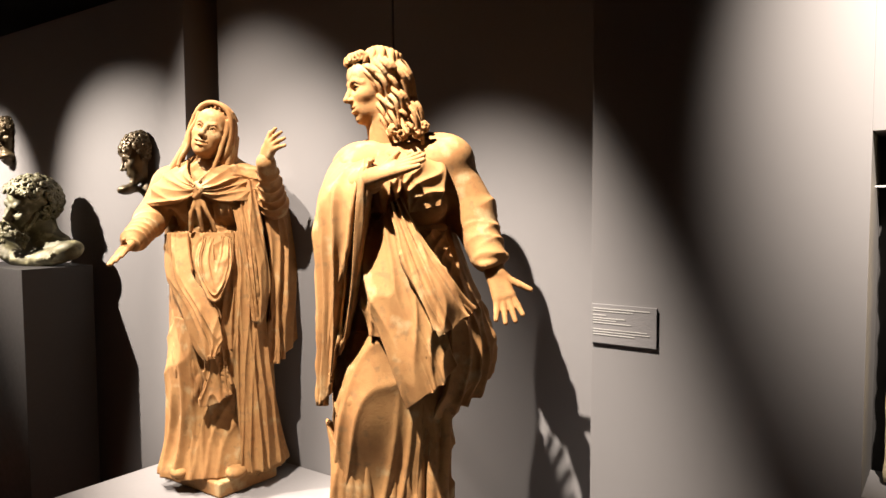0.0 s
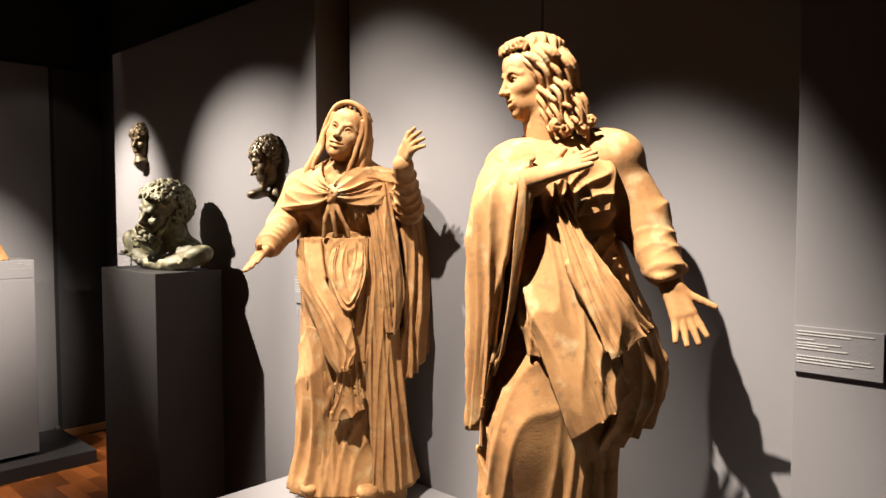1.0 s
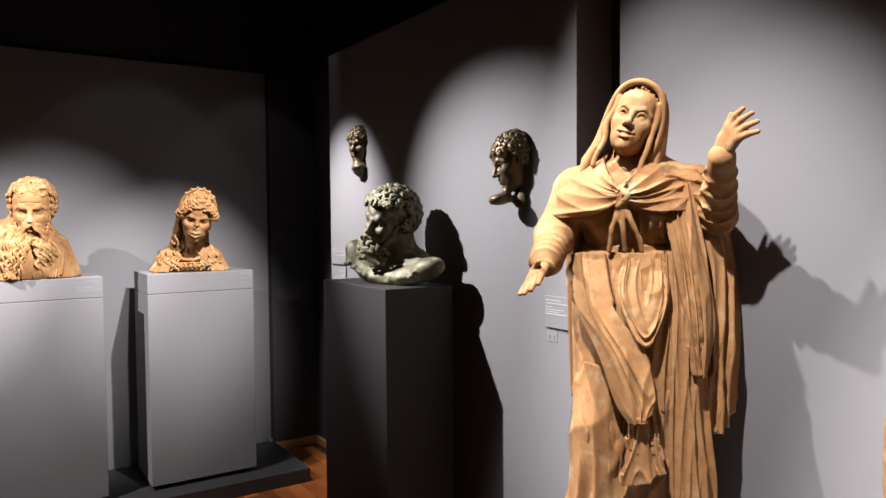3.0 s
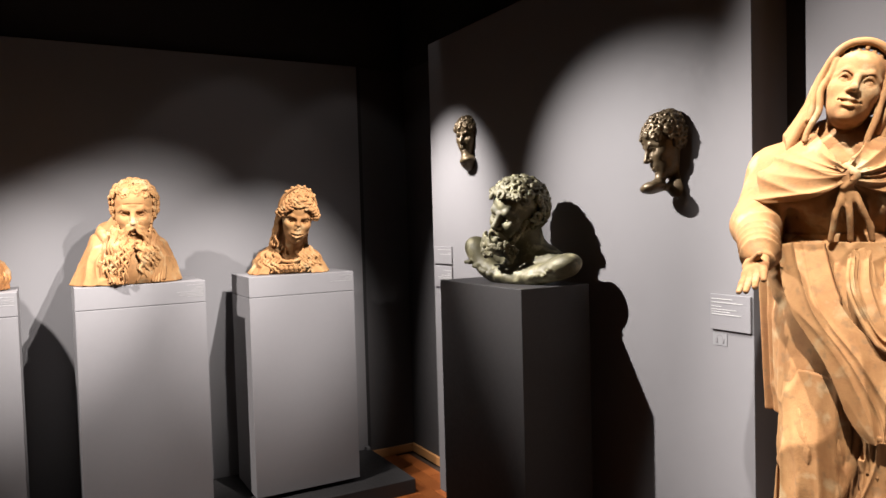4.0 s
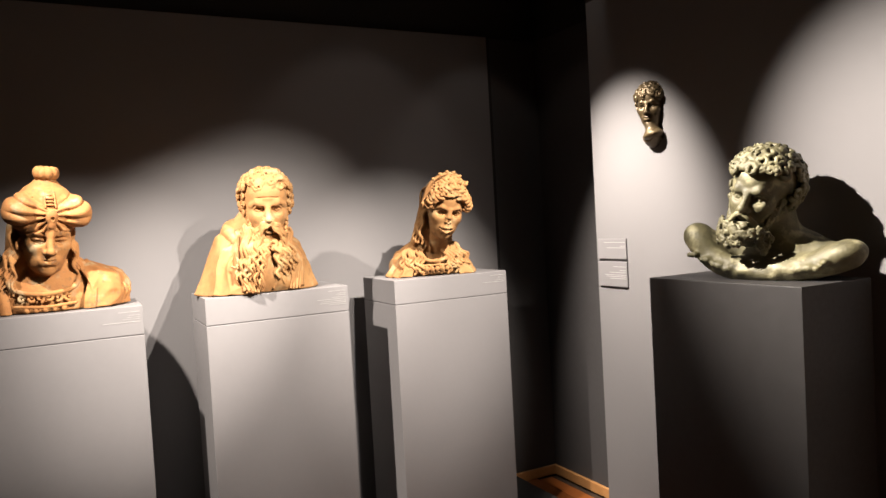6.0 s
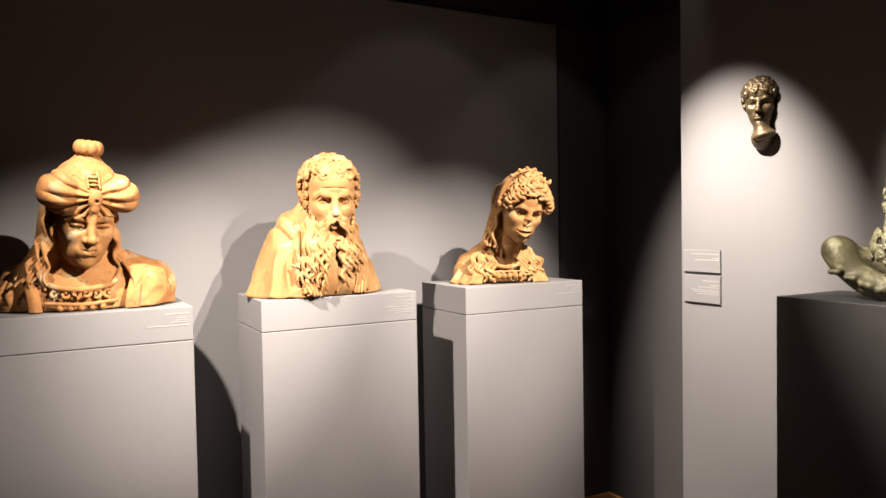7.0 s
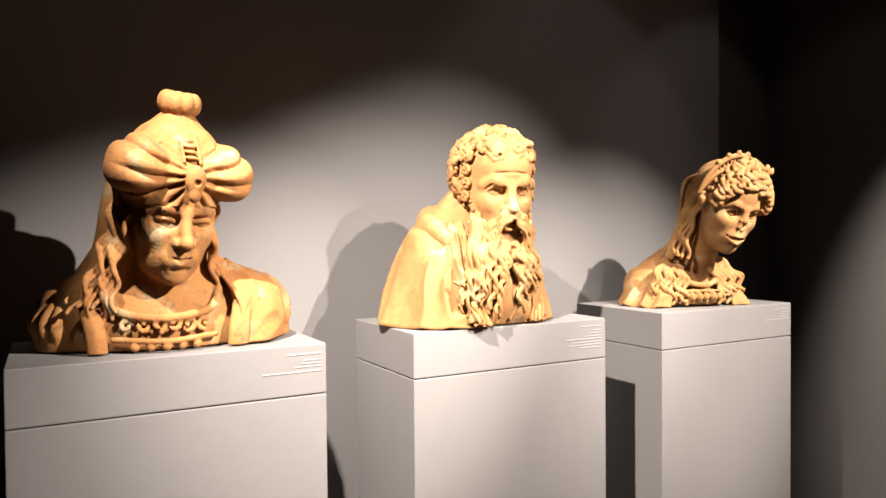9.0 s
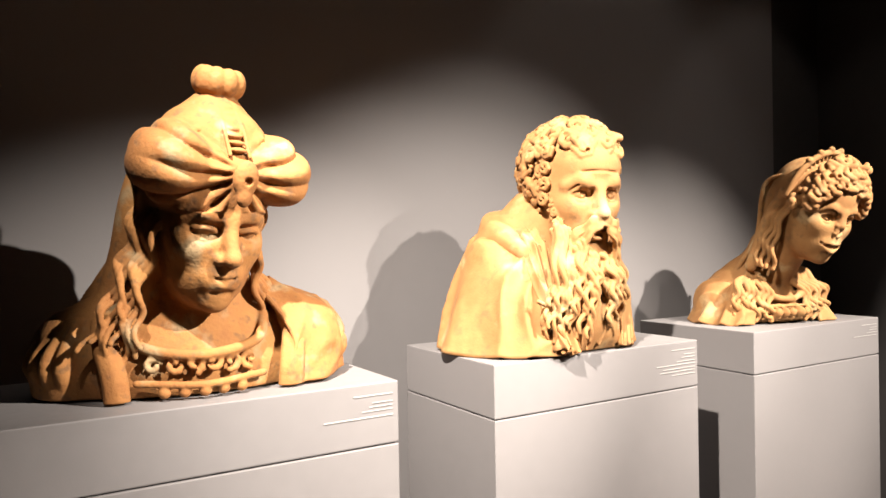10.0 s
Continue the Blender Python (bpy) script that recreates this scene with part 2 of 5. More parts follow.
# ---- sculpting: shapes are blended in a voxel field and skinned ----
class Clay:
    """A block of clay: rounded forms are blended into it or carved out, in local metres with the front towards -y."""

    def __init__(self, lo, hi, step):
        self.step = step
        self.lo = np.array(lo, np.float32)
        self.n = [int((hi[i] - lo[i]) / step) + 1 for i in range(3)]
        self.axes = [(self.lo[i] + step * np.arange(self.n[i])).astype(np.float32) for i in range(3)]
        self.field = np.full(self.n, 1.0, np.float32)
        self.place(Matrix.Identity(4), 1.0)

    def place(self, m, scale):
        """The frame in which the next forms are given."""
        self.m, self.s = np.array(m, np.float32), scale
        return self

    def point(self, p):
        return self.m[:3, :3] @ (np.array(p, np.float32) * self.s) + self.m[:3, 3]

    def window(self, lo, hi, pad):
        cut = []
        for i in range(3):
            a = int(max(0, math.floor((lo[i] - pad - self.lo[i]) / self.step)))
            b = int(min(self.n[i], math.ceil((hi[i] + pad - self.lo[i]) / self.step) + 1))
            if b - a < 1:
                return None, None
            cut.append(slice(a, b))
        x, y, z = (self.axes[i][cut[i]] for i in range(3))
        return tuple(cut), (x[:, None, None], y[None, :, None], z[None, None, :])

    def blend(self, cut, d, k, carve=False):
        a = -self.field[cut] if carve else self.field[cut]
        k = max(k, 1e-5)
        h = np.maximum(k - np.abs(a - d), 0) / k
        r = np.minimum(a, d) - h * h * k * 0.25
        self.field[cut] = -r if carve else r

    def ball(self, c, r, k=0.01, turn=(0, 0, 0), carve=False):
        """An ellipsoid with radii r, turned by degrees."""
        c = self.point(c)
        r = np.array(r if hasattr(r, "__len__") else (r, r, r), np.float32) * self.s
        k *= self.s
        rot = self.m[:3, :3] @ np.array(Euler([radians(a) for a in turn]).to_matrix(), np.float32)
        big = float(r.max())
        cut, grid = self.window(c - big, c + big, k + 2 * self.step)
        if cut is None:
            return self
        px, py, pz = grid[0] - c[0], grid[1] - c[1], grid[2] - c[2]
        q = [(rot[0, i] * px + rot[1, i] * py + rot[2, i] * pz) for i in range(3)]
        k0 = np.sqrt((q[0] / r[0]) ** 2 + (q[1] / r[1]) ** 2 + (q[2] / r[2]) ** 2)
        k1 = np.sqrt((q[0] / r[0] ** 2) ** 2 + (q[1] / r[1] ** 2) ** 2 + (q[2] / r[2] ** 2) ** 2)
        self.blend(cut, k0 * (k0 - 1) / np.maximum(k1, 1e-6), k, carve)
        return self

    def limb(self, a, b, ra, rb, k=0.01, carve=False):
        """A rod from a to b that tapers from ra to rb."""
        a, b = self.point(a), self.point(b)
        ra, rb, k = ra * self.s, rb * self.s, k * self.s
        big = max(ra, rb)
        cut, grid = self.window(np.minimum(a, b) - big, np.maximum(a, b) + big, k + 2 * self.step)
        if cut is None:
            return self
        x, y, z = grid
        d = b - a
        t = np.clip(((x - a[0]) * d[0] + (y - a[1]) * d[1] + (z - a[2]) * d[2]) / max(float(d @ d), 1e-9), 0, 1)
        dist = np.sqrt((x - a[0] - t * d[0]) ** 2 + (y - a[1] - t * d[1]) ** 2 + (z - a[2] - t * d[2]) ** 2) - (ra + (rb - ra) * t)
        self.blend(cut, dist, k, carve)
        return self

    def rope(self, pts, ra, rb=None, k=0.008, carve=False, wave=0.0, turns=0.0, n=5):
        """A smooth strand through points, which may wave from side to side."""
        rb = ra if rb is None else rb
        p = [Vector(q) for q in pts]
        p = [p[0] * 2 - p[1], *p, p[-1] * 2 - p[-2]]
        line = []
        for i in range(1, len(p) - 2):
            for j in range(n):
                t = j / n
                line.append(0.5 * (2 * p[i] + (p[i + 1] - p[i - 1]) * t + (2 * p[i - 1] - 5 * p[i] + 4 * p[i + 1] - p[i + 2]) * t * t + (3 * p[i] - p[i - 1] - 3 * p[i + 1] + p[i + 2]) * t ** 3))
        line.append(p[-2])
        m = len(line) - 1
        if wave:
            d = (line[-1] - line[0]).normalized()
            side = d.cross(Vector((0, 1, 0)))
            side = side.normalized() if side.length > 0.1 else Vector((1, 0, 0))
            line = [q + side * (wave * math.sin(i / m * turns * 2 * math.pi)) + Vector((0, -0.4 * wave * math.cos(i / m * turns * 2 * math.pi), 0)) for i, q in enumerate(line)]
        return self.chain(line, [ra + (rb - ra) * i / m for i in range(m + 1)], k, carve)

    def chain(self, line, radii, k, carve=False):
        """Rods end to end, blended in as one."""
        pts = [self.point(q) for q in line]
        radii, k = [r * self.s for r in radii], k * self.s
        whole = np.array(pts)
        big = max(radii)
        cut, grid = self.window(whole.min(0) - big, whole.max(0) + big, k + 2 * self.step)
        if cut is None:
            return self
        x, y, z = grid
        best = None
        for a, b, ra, rb in zip(pts, pts[1:], radii, radii[1:]):
            d = b - a
            t = np.clip(((x - a[0]) * d[0] + (y - a[1]) * d[1] + (z - a[2]) * d[2]) / max(float(d @ d), 1e-9), 0, 1)
            dist = np.sqrt((x - a[0] - t * d[0]) ** 2 + (y - a[1] - t * d[1]) ** 2 + (z - a[2] - t * d[2]) ** 2) - (ra + (rb - ra) * t)
            best = dist if best is None else np.minimum(best, dist)
        self.blend(cut, best, k, carve)
        return self

    def curl(self, c, normal, r, thick, k=0.005, turns=1.3, drill=True):
        """A snail curl of hair lying on the surface with that normal."""
        n = Vector(normal).normalized()
        u = n.orthogonal().normalized()
        v = n.cross(u)
        a0 = random.uniform(0, 6.28)
        hand = random.choice((-1, 1))
        steps = 8
        pts = []
        for i in range(steps + 1):
            t = i / steps
            a = a0 + hand * t * turns * 6.28
            rr = r * (1 - 0.70 * t)
            pts.append(Vector(c) + u * (rr * math.cos(a)) + v * (rr * math.sin(a)) + n * (thick * 1.1 * t))
        self.chain(pts, [thick * (1 - 0.25 * i / steps) for i in range(steps + 1)], k)
        if drill:
            self.ball(Vector(c) + n * (thick * 1.2) + u * (r * 0.45 * math.cos(a0 + 2.0)) + v * (r * 0.45 * math.sin(a0 + 2.0)), (r * 0.24, r * 0.24, r * 0.24), 0.004, carve=True)
        return self

    def slab(self, c, size, r, k=0.005, turn=(0, 0, 0), carve=False):
        """A box of half-sizes with round edges."""
        c = self.point(c)
        size, r, k = np.array(size, np.float32) * self.s, r * self.s, k * self.s
        rot = self.m[:3, :3] @ np.array(Euler([radians(a) for a in turn]).to_matrix(), np.float32)
        big = float(np.linalg.norm(size))
        cut, grid = self.window(c - big, c + big, k + 2 * self.step)
        if cut is None:
            return self
        px, py, pz = grid[0] - c[0], grid[1] - c[1], grid[2] - c[2]
        q = [np.abs(rot[0, i] * px + rot[1, i] * py + rot[2, i] * pz) - size[i] + r for i in range(3)]
        out = np.sqrt(sum(np.maximum(e, 0) ** 2 for e in q)) + np.minimum(np.maximum(np.maximum(q[0], q[1]), q[2]), 0) - r
        self.blend(cut, out, k, carve)
        return self

    def loft(self, zs, cx, cy, rx, ry, folds=None, k=0.01):
        """An upright form of oval sections, with folds(theta, z) as a share of the radius."""
        big = max(max(rx), max(ry)) * 1.25
        lo, hi = (min(cx) - big, min(cy) - big, min(zs)), (max(cx) + big, max(cy) + big, max(zs))
        cut, (x, y, z) = self.window(lo, hi, 0.0)
        zz = z[0, 0, :]
        f = [np.interp(zz, zs, v).astype(np.float32)[None, None, :] for v in (cx, cy, rx, ry)]
        u, v = (x - f[0]) / f[2], (y - f[1]) / f[3]
        rho = np.sqrt(u * u + v * v)
        size = 1.0
        if folds is not None:
            size = 1.0 + folds(np.arctan2(u, -v), z)
        d = (rho - size) * np.minimum(f[2], f[3])
        d = np.maximum(d, np.maximum(min(zs) - z, z - max(zs)))
        self.blend(cut, d.astype(np.float32), k)
        return self

    def press(self, lo, hi, fn):
        """Raises or sinks the surface inside a box by fn(x, y, z) metres."""
        cut, (x, y, z) = self.window(lo, hi, 0.0)
        self.field[cut] -= fn(x, y, z).astype(np.float32)
        return self

    def floor_at(self, z0):
        z = self.axes[2][None, None, :]
        self.field = np.maximum(self.field, z0 - z)
        return self

    def skin(self, soften=0):
        """Vertices and quads of the surface."""
        f = self.field
        for _ in range(soften):
            for ax in range(3):
                f = 0.25 * np.roll(f, 1, ax) + 0.5 * f + 0.25 * np.roll(f, -1, ax)
        f = np.pad(f[1:-1, 1:-1, 1:-1], 1, constant_values=1.0)
        inside = f < 0
        count = np.zeros([n - 1 for n in f.shape], np.int8)
        corners = [(i, j, k) for i in (0, 1) for j in (0, 1) for k in (0, 1)]
        for i, j, k in corners:
            count += inside[i:i + count.shape[0], j:j + count.shape[1], k:k + count.shape[2]]
        cells = np.argwhere((count > 0) & (count < 8))
        number = np.full(count.shape, -1, np.int64)
        number[tuple(cells.T)] = np.arange(len(cells))
        value = {c: f[tuple((cells + np.array(c)).T)] for c in corners}
        total, hits = np.zeros((len(cells), 3)), np.zeros(len(cells))
        for a in corners:
            for ax in range(3):
                if a[ax]:
                    continue
                b = tuple(1 if i == ax else a[i] for i in range(3))
                va, vb = value[a], value[b]
                cross = (va < 0) != (vb < 0)
                t = np.where(cross, va / np.where(cross, va - vb, 1), 0)
                p = np.array(a, float)[None, :].repeat(len(cells), 0)
                p[:, ax] += t
                total += p * cross[:, None]
                hits += cross
        verts = self.lo[None, :] + self.step * (cells + total / hits[:, None])
        quads = []
        for ax in range(3):
            a, b = (ax + 1) % 3, (ax + 2) % 3
            here = np.argwhere(np.take(inside, range(f.shape[ax] - 1), ax) != np.take(inside, range(1, f.shape[ax]), ax))
            here = here[(here[:, a] > 0) & (here[:, b] > 0) & (here[:, a] < f.shape[a] - 1) & (here[:, b] < f.shape[b] - 1)]
            ea, eb = np.eye(3, dtype=int)[a], np.eye(3, dtype=int)[b]
            ids = [number[tuple((here - s).T)] for s in (0 * ea, ea, ea + eb, eb)]
            quad = np.stack(ids, 1)
            flip = ~inside[tuple(here.T)]
            quad[flip] = quad[flip][:, ::-1]
            quads.append(quad)
        quads = np.concatenate(quads)
        return verts, quads[(quads >= 0).all(1)]


def spline(points, n):
    """n rows through an array of points along its first axis."""
    p = np.concatenate([2 * points[:1] - points[1:2], points, 2 * points[-1:] - points[-2:-1]])
    t = np.linspace(0, len(points) - 1, n)
    i = np.minimum(t.astype(int), len(points) - 2)
    f = (t - i).reshape(-1, *([1] * (points.ndim - 1)))
    a, b, c, d = p[i], p[i + 1], p[i + 2], p[i + 3]
    return 0.5 * (2 * b + (c - a) * f + (2 * a - 5 * b + 4 * c - d) * f * f + (3 * b - a - 3 * c + d) * f ** 3)


def cloth(guides, out, folds, amp, seed, thick=0.011, wander=0.5, flare=0.0, nu=64, nv=96):
    """A sheet of cloth over guide lines that run from top to bottom; folds run along them, amp is (top, bottom)."""
    rnd = random.Random(seed)
    p = spline(np.array(guides, float), nu)
    p = spline(np.swapaxes(p, 0, 1), nv)
    p = np.swapaxes(p, 0, 1)
    u, v = np.linspace(0, 1, nu)[:, None], np.linspace(0, 1, nv)[None, :]
    du, dv = np.gradient(p, axis=0), np.gradient(p, axis=1)
    n = np.cross(du, dv)
    n /= np.linalg.norm(n, axis=2, keepdims=True) + 1e-9
    n *= np.sign((n * np.array(out, float)).sum(2, keepdims=True) + 1e-9)
    ph = [rnd.uniform(0, 6.28) for _ in range(8)]
    u2 = u + (0.55 / folds) * (np.sin(5.3 * u + ph[1]) * 0.6 + np.sin(9.7 * u + ph[2]) * 0.4)
    w = wander * (0.6 * np.sin(2.6 * v + ph[0]) + 0.45 * np.sin(2.9 * v + 5 * u + ph[1]) + 0.22 * np.sin(8 * v - 4 * u + ph[2]))
    g = (1.0 - np.abs(np.sin(math.pi * (folds * u2 + w) + ph[3]))) ** 1.3 - 0.32
    g2 = (1.0 - np.abs(np.sin(math.pi * (folds * 0.6 * u2 - 1.4 * w + 1.6 * v) + ph[4]))) ** 1.5 - 0.30
    dent = np.abs(np.sin(10 * v + 6 * u + ph[5] + 1.5 * w)) * np.sin(5 * u + 4 * v + ph[6])
    size = (amp[0] + (amp[1] - amp[0]) * v) * (0.70 + 0.50 * np.sin(4.6 * u + 3.3 * v + ph[7]))
    d = size * (1.7 * g + 0.35 * dent) + (amp[0] + amp[1]) * 0.55 * g2 + flare * v ** 6
    front = p + n * d[..., None]
    du, dv = np.gradient(front, axis=0), np.gradient(front, axis=1)
    n2 = np.cross(du, dv)
    n2 /= np.linalg.norm(n2, axis=2, keepdims=True) + 1e-9
    n2 *= np.sign((n2 * n).sum(2, keepdims=True) + 1e-9)
    back = front - n2 * thick
    verts = np.concatenate([front.reshape(-1, 3), back.reshape(-1, 3)])
    idx = np.arange(nu * nv).reshape(nu, nv)
    f = np.stack([idx[:-1, :-1], idx[1:, :-1], idx[1:, 1:], idx[:-1, 1:]], -1).reshape(-1, 4)
    quads = [f, f[:, ::-1] + nu * nv]
    for e in (idx[0], idx[-1][::-1], idx[:, 0][::-1], idx[:, -1]):
        quads.append(np.stack([e[:-1], e[1:], e[1:] + nu * nv, e[:-1] + nu * nv], -1))
    return verts, np.concatenate(quads)


def statue(name, clays, mat, m, label, category, group="", cloths=()):
    """One mesh object from one or more blocks of clay and sheets of cloth."""
    verts, quads, base = [], [], 0
    for v, q in cloths:
        verts.append(v)
        quads.append(q + base)
        base += len(v)
    for clay in clays:
        v, q = clay.skin()
        verts.append(v)
        quads.append(q + base)
        base += len(v)
    verts, quads = np.concatenate(verts), np.concatenate(quads)
    me = bpy.data.meshes.new(name)
    me.vertices.add(len(verts))
    me.vertices.foreach_set("co", verts.astype(np.float32).ravel())
    me.loops.add(len(quads) * 4)
    me.loops.foreach_set("vertex_index", quads.astype(np.int32).ravel())
    me.polygons.add(len(quads))
    me.polygons.foreach_set("loop_start", np.arange(0, len(quads) * 4, 4, dtype=np.int32))
    me.update(calc_edges=True)
    me.validate()
    me.shade_smooth()
    me.materials.append(mat)
    ob = new(name, me)
    ob.matrix_world = m
    return tagged(ob, label, category, group)


def carve_head(c, nose=True, eyes="open", brow=0.045, cheeks=1.0, mouth=0.0, ears=True, stern=0.0, smile=0.0):
    """A head in its own frame: 1 from chin to crown, the middle at the origin, the face towards -y."""
    c.ball((0, 0.07, 0.13), (0.335, 0.415, 0.365), 0.03)
    c.ball((0, -0.10, -0.10), (0.265, 0.28, 0.36), 0.10)
    c.ball((0, -0.13, -0.30), (0.20, 0.22, 0.19), 0.08)
    c.ball((0, -0.27, -0.425), (0.075, 0.065, 0.06), 0.07)
    c.ball((0, -0.20, 0.22), (0.24, 0.17, 0.17), 0.10)
    for s in (-1, 1):
        c.ball((s * 0.165, -0.215, -0.10), (0.085, 0.10, 0.085 * cheeks), 0.09)
        c.ball((s * 0.135, -0.385, -0.010), (0.088, 0.095, 0.060), 0.040, carve=True)
        c.limb((s * 0.03, -0.345, 0.065 - stern), (s * 0.13, -0.335, 0.092), brow * 0.7, brow * 0.8, 0.05)
        c.limb((s * 0.13, -0.335, 0.092), (s * 0.225, -0.245, 0.052), brow * 0.8, brow * 0.6, 0.05)
        c.ball((s * 0.062, -0.372, 0.006), (0.034, 0.040, 0.036), 0.03, carve=True)
        c.ball((s * 0.130, -0.268, -0.010), (0.062, 0.062, 0.052), 0.004)
        lid = 0.030 if eyes == "open" else 0.0
        c.rope([(s * 0.062, -0.312, -0.012), (s * 0.095, -0.340, lid + 0.006), (s * 0.150, -0.334, lid + 0.010), (s * 0.212, -0.265, -0.010)], 0.018, 0.014, 0.003)
        c.rope([(s * 0.062, -0.306, -0.020), (s * 0.105, -0.326, -0.056), (s * 0.160, -0.316, -0.054), (s * 0.207, -0.260, -0.018)], 0.014, 0.011, 0.004)
        c.rope([(s * 0.075, -0.345, lid + 0.022), (s * 0.120, -0.362, lid + 0.038), (s * 0.170, -0.345, lid + 0.034), (s * 0.215, -0.290, 0.010)], 0.010, 0.008, 0.010, carve=True)
        if eyes == "open":
            c.ball((s * 0.124, -0.334, -0.006), (0.021, 0.016, 0.022), 0.003, carve=True)
        else:
            c.ball((s * 0.130, -0.298, 0.006), (0.070, 0.040, 0.034), 0.006)
            c.rope([(s * 0.068, -0.318, -0.026), (s * 0.110, -0.346, -0.034), (s * 0.155, -0.336, -0.032), (s * 0.205, -0.272, -0.018)], 0.007, 0.006, 0.003, carve=True)
        if ears:
            c.ball((s * 0.325, 0.04, -0.02), (0.035, 0.075, 0.115), 0.02)
            c.ball((s * 0.355, 0.02, -0.01), (0.02, 0.04, 0.07), 0.015, carve=True)
    if nose:
        c.limb((0, -0.345, 0.06), (0, -0.435, -0.125), 0.030, 0.040, 0.045)
        c.ball((0, -0.445, -0.145), (0.046, 0.045, 0.040), 0.03)
        for s in (-1, 1):
            c.ball((s * 0.050, -0.385, -0.155), (0.032, 0.045, 0.032), 0.025)
            c.ball((s * 0.028, -0.405, -0.187), (0.014, 0.02, 0.012), 0.008, carve=True)
    else:
        c.limb((0, -0.345, 0.06), (0, -0.385, -0.06), 0.032, 0.040, 0.045)
        for i in range(7):
            c.ball((random.uniform(-0.05, 0.05), -0.375, random.uniform(-0.17, -0.05)), random.uniform(0.018, 0.03), 0.01)
    c.ball((0, -0.325, -0.27), (0.11, 0.055, 0.085), 0.05)
    c.rope([(-0.100, -0.312, -0.262 + smile), (-0.035, -0.378, -0.245), (0, -0.380, -0.252), (0.035, -0.378, -0.245), (0.100, -0.312, -0.262 + smile)], 0.014, 0.014, 0.014)
    c.rope([(-0.085, -0.320, -0.276 - mouth + smile), (0, -0.377, -0.306 - mouth), (0.085, -0.320, -0.276 - mouth + smile)], 0.018, 0.018, 0.016)
    c.rope([(-0.108, -0.325, -0.262 + smile), (0, -0.397, -0.274 - mouth * 0.5), (0.108, -0.325, -0.262 + smile)], 0.009 + mouth * 0.4, 0.009 + mouth * 0.4, 0.006, carve=True)
    c.rope([(-0.05, -0.352, -0.355), (0, -0.365, -0.358), (0.05, -0.352, -0.355)], 0.014, 0.014, 0.03, carve=True)
    return c


def curly_cap(c, count, r, thick, low=-0.05, front=0.20, swell=1.06):
    """Snail curls spread over the scalp, clear of the face."""
    for i in range(count):
        zf = 1 - 2 * (i + 0.5) / count
        a = i * 2.39996
        n = Vector((math.sqrt(1 - zf * zf) * math.cos(a), math.sqrt(1 - zf * zf) * math.sin(a), zf))
        p = Vector((n.x * 0.335, 0.07 + n.y * 0.40, 0.13 + n.z * 0.36)) * swell
        if p.z < low - 0.25 or (p.y < -0.02 and p.z < front) or (p.y < 0.12 and p.z < low):
            continue
        c.curl(p, n, r * random.uniform(0.8, 1.25), thick * random.uniform(0.85, 1.15), turns=random.uniform(1.0, 1.5))
    return c


def locks_cap(c, count, length, thick, low=-0.05, front=0.20, swell=1.06):
    """Short waving locks combed over the scalp, clear of the face, with drilled hollows between them."""
    for i in range(count):
        zf = 1 - 2 * (i + 0.5) / count
        a = i * 2.39996
        n = Vector((math.sqrt(1 - zf * zf) * math.cos(a), math.sqrt(1 - zf * zf) * math.sin(a), zf))
        p = Vector((n.x * 0.335, 0.07 + n.y * 0.40, 0.13 + n.z * 0.36)) * swell
        if p.z < low - 0.25 or (p.y < -0.02 and p.z < front) or (p.y < 0.12 and p.z < low):
            continue
        down = Vector((0.25 * n.x, -0.45, -0.9)) if p.y < 0.15 else Vector((0, 0.2, -1))
        t = down - n * down.dot(n)
        t = (t.normalized() if t.length > 0.1 else n.orthogonal().normalized())
        b = n.cross(t)
        turn = random.uniform(-0.7, 0.7)
        t, b = t * math.cos(turn) + b * math.sin(turn), b * math.cos(turn) - t * math.sin(turn)
        size, bend = length * random.uniform(0.8, 1.2), random.choice((-1, 1)) * random.uniform(0.22, 0.38)
        lift = n * (thick * random.uniform(0.2, 0.9))
        r = thick * random.uniform(0.8, 1.15)
        c.rope([p - t * (size * 0.5), p - t * (size * 0.15) + b * (size * bend) + lift, p + t * (size * 0.25) - b * (size * bend * 0.8) + lift, p + t * (size * 0.5) + b * (size * bend * 0.6) + lift * 0.4], r, r * 0.6, 0.004, n=4)
        if i % 2:
            c.ball(p + n * thick + b * (size * 0.45), thick * 0.75, 0.005, carve=True)
    return c


def crumple(c, lo, hi, across, pitch, amp, seed, margin=0.03):
    """Irregular folds in a region: ridges that repeat about every pitch metres in the direction across."""
    rnd = random.Random(seed)
    d = Vector(across).normalized()
    waves = [(Vector((rnd.uniform(-1, 1), rnd.uniform(-1, 1), rnd.uniform(-1, 1))) * rnd.uniform(8, 26), rnd.uniform(0, 6.28)) for _ in range(6)]

    def lift(x, y, z):
        w = sum(np.sin(v.x * x + v.y * y + v.z * z + p) for v, p in waves[:4]) * (0.20 * pitch)
        g = (1.0 - np.abs(np.sin((d.x * x + d.y * y + d.z * z + w) * (math.pi / pitch)))) ** 1.4 - 0.30
        fade = 0.55 + 0.45 * sum(np.sin(v.x * x + v.y * y + v.z * z + p) for v, p in waves[4:]) * 0.7
        mask = 1.0
        for q, a, b in ((x, lo[0], hi[0]), (y, lo[1], hi[1]), (z, lo[2], hi[2])):
            e = np.clip(np.minimum(q - a, b - q) / margin, 0, 1)
            mask = mask * (e * e * (3 - 2 * e))
        return 1.9 * amp * g * np.clip(fade, 0, 1) * mask

    return c.press(lo, hi, lift)


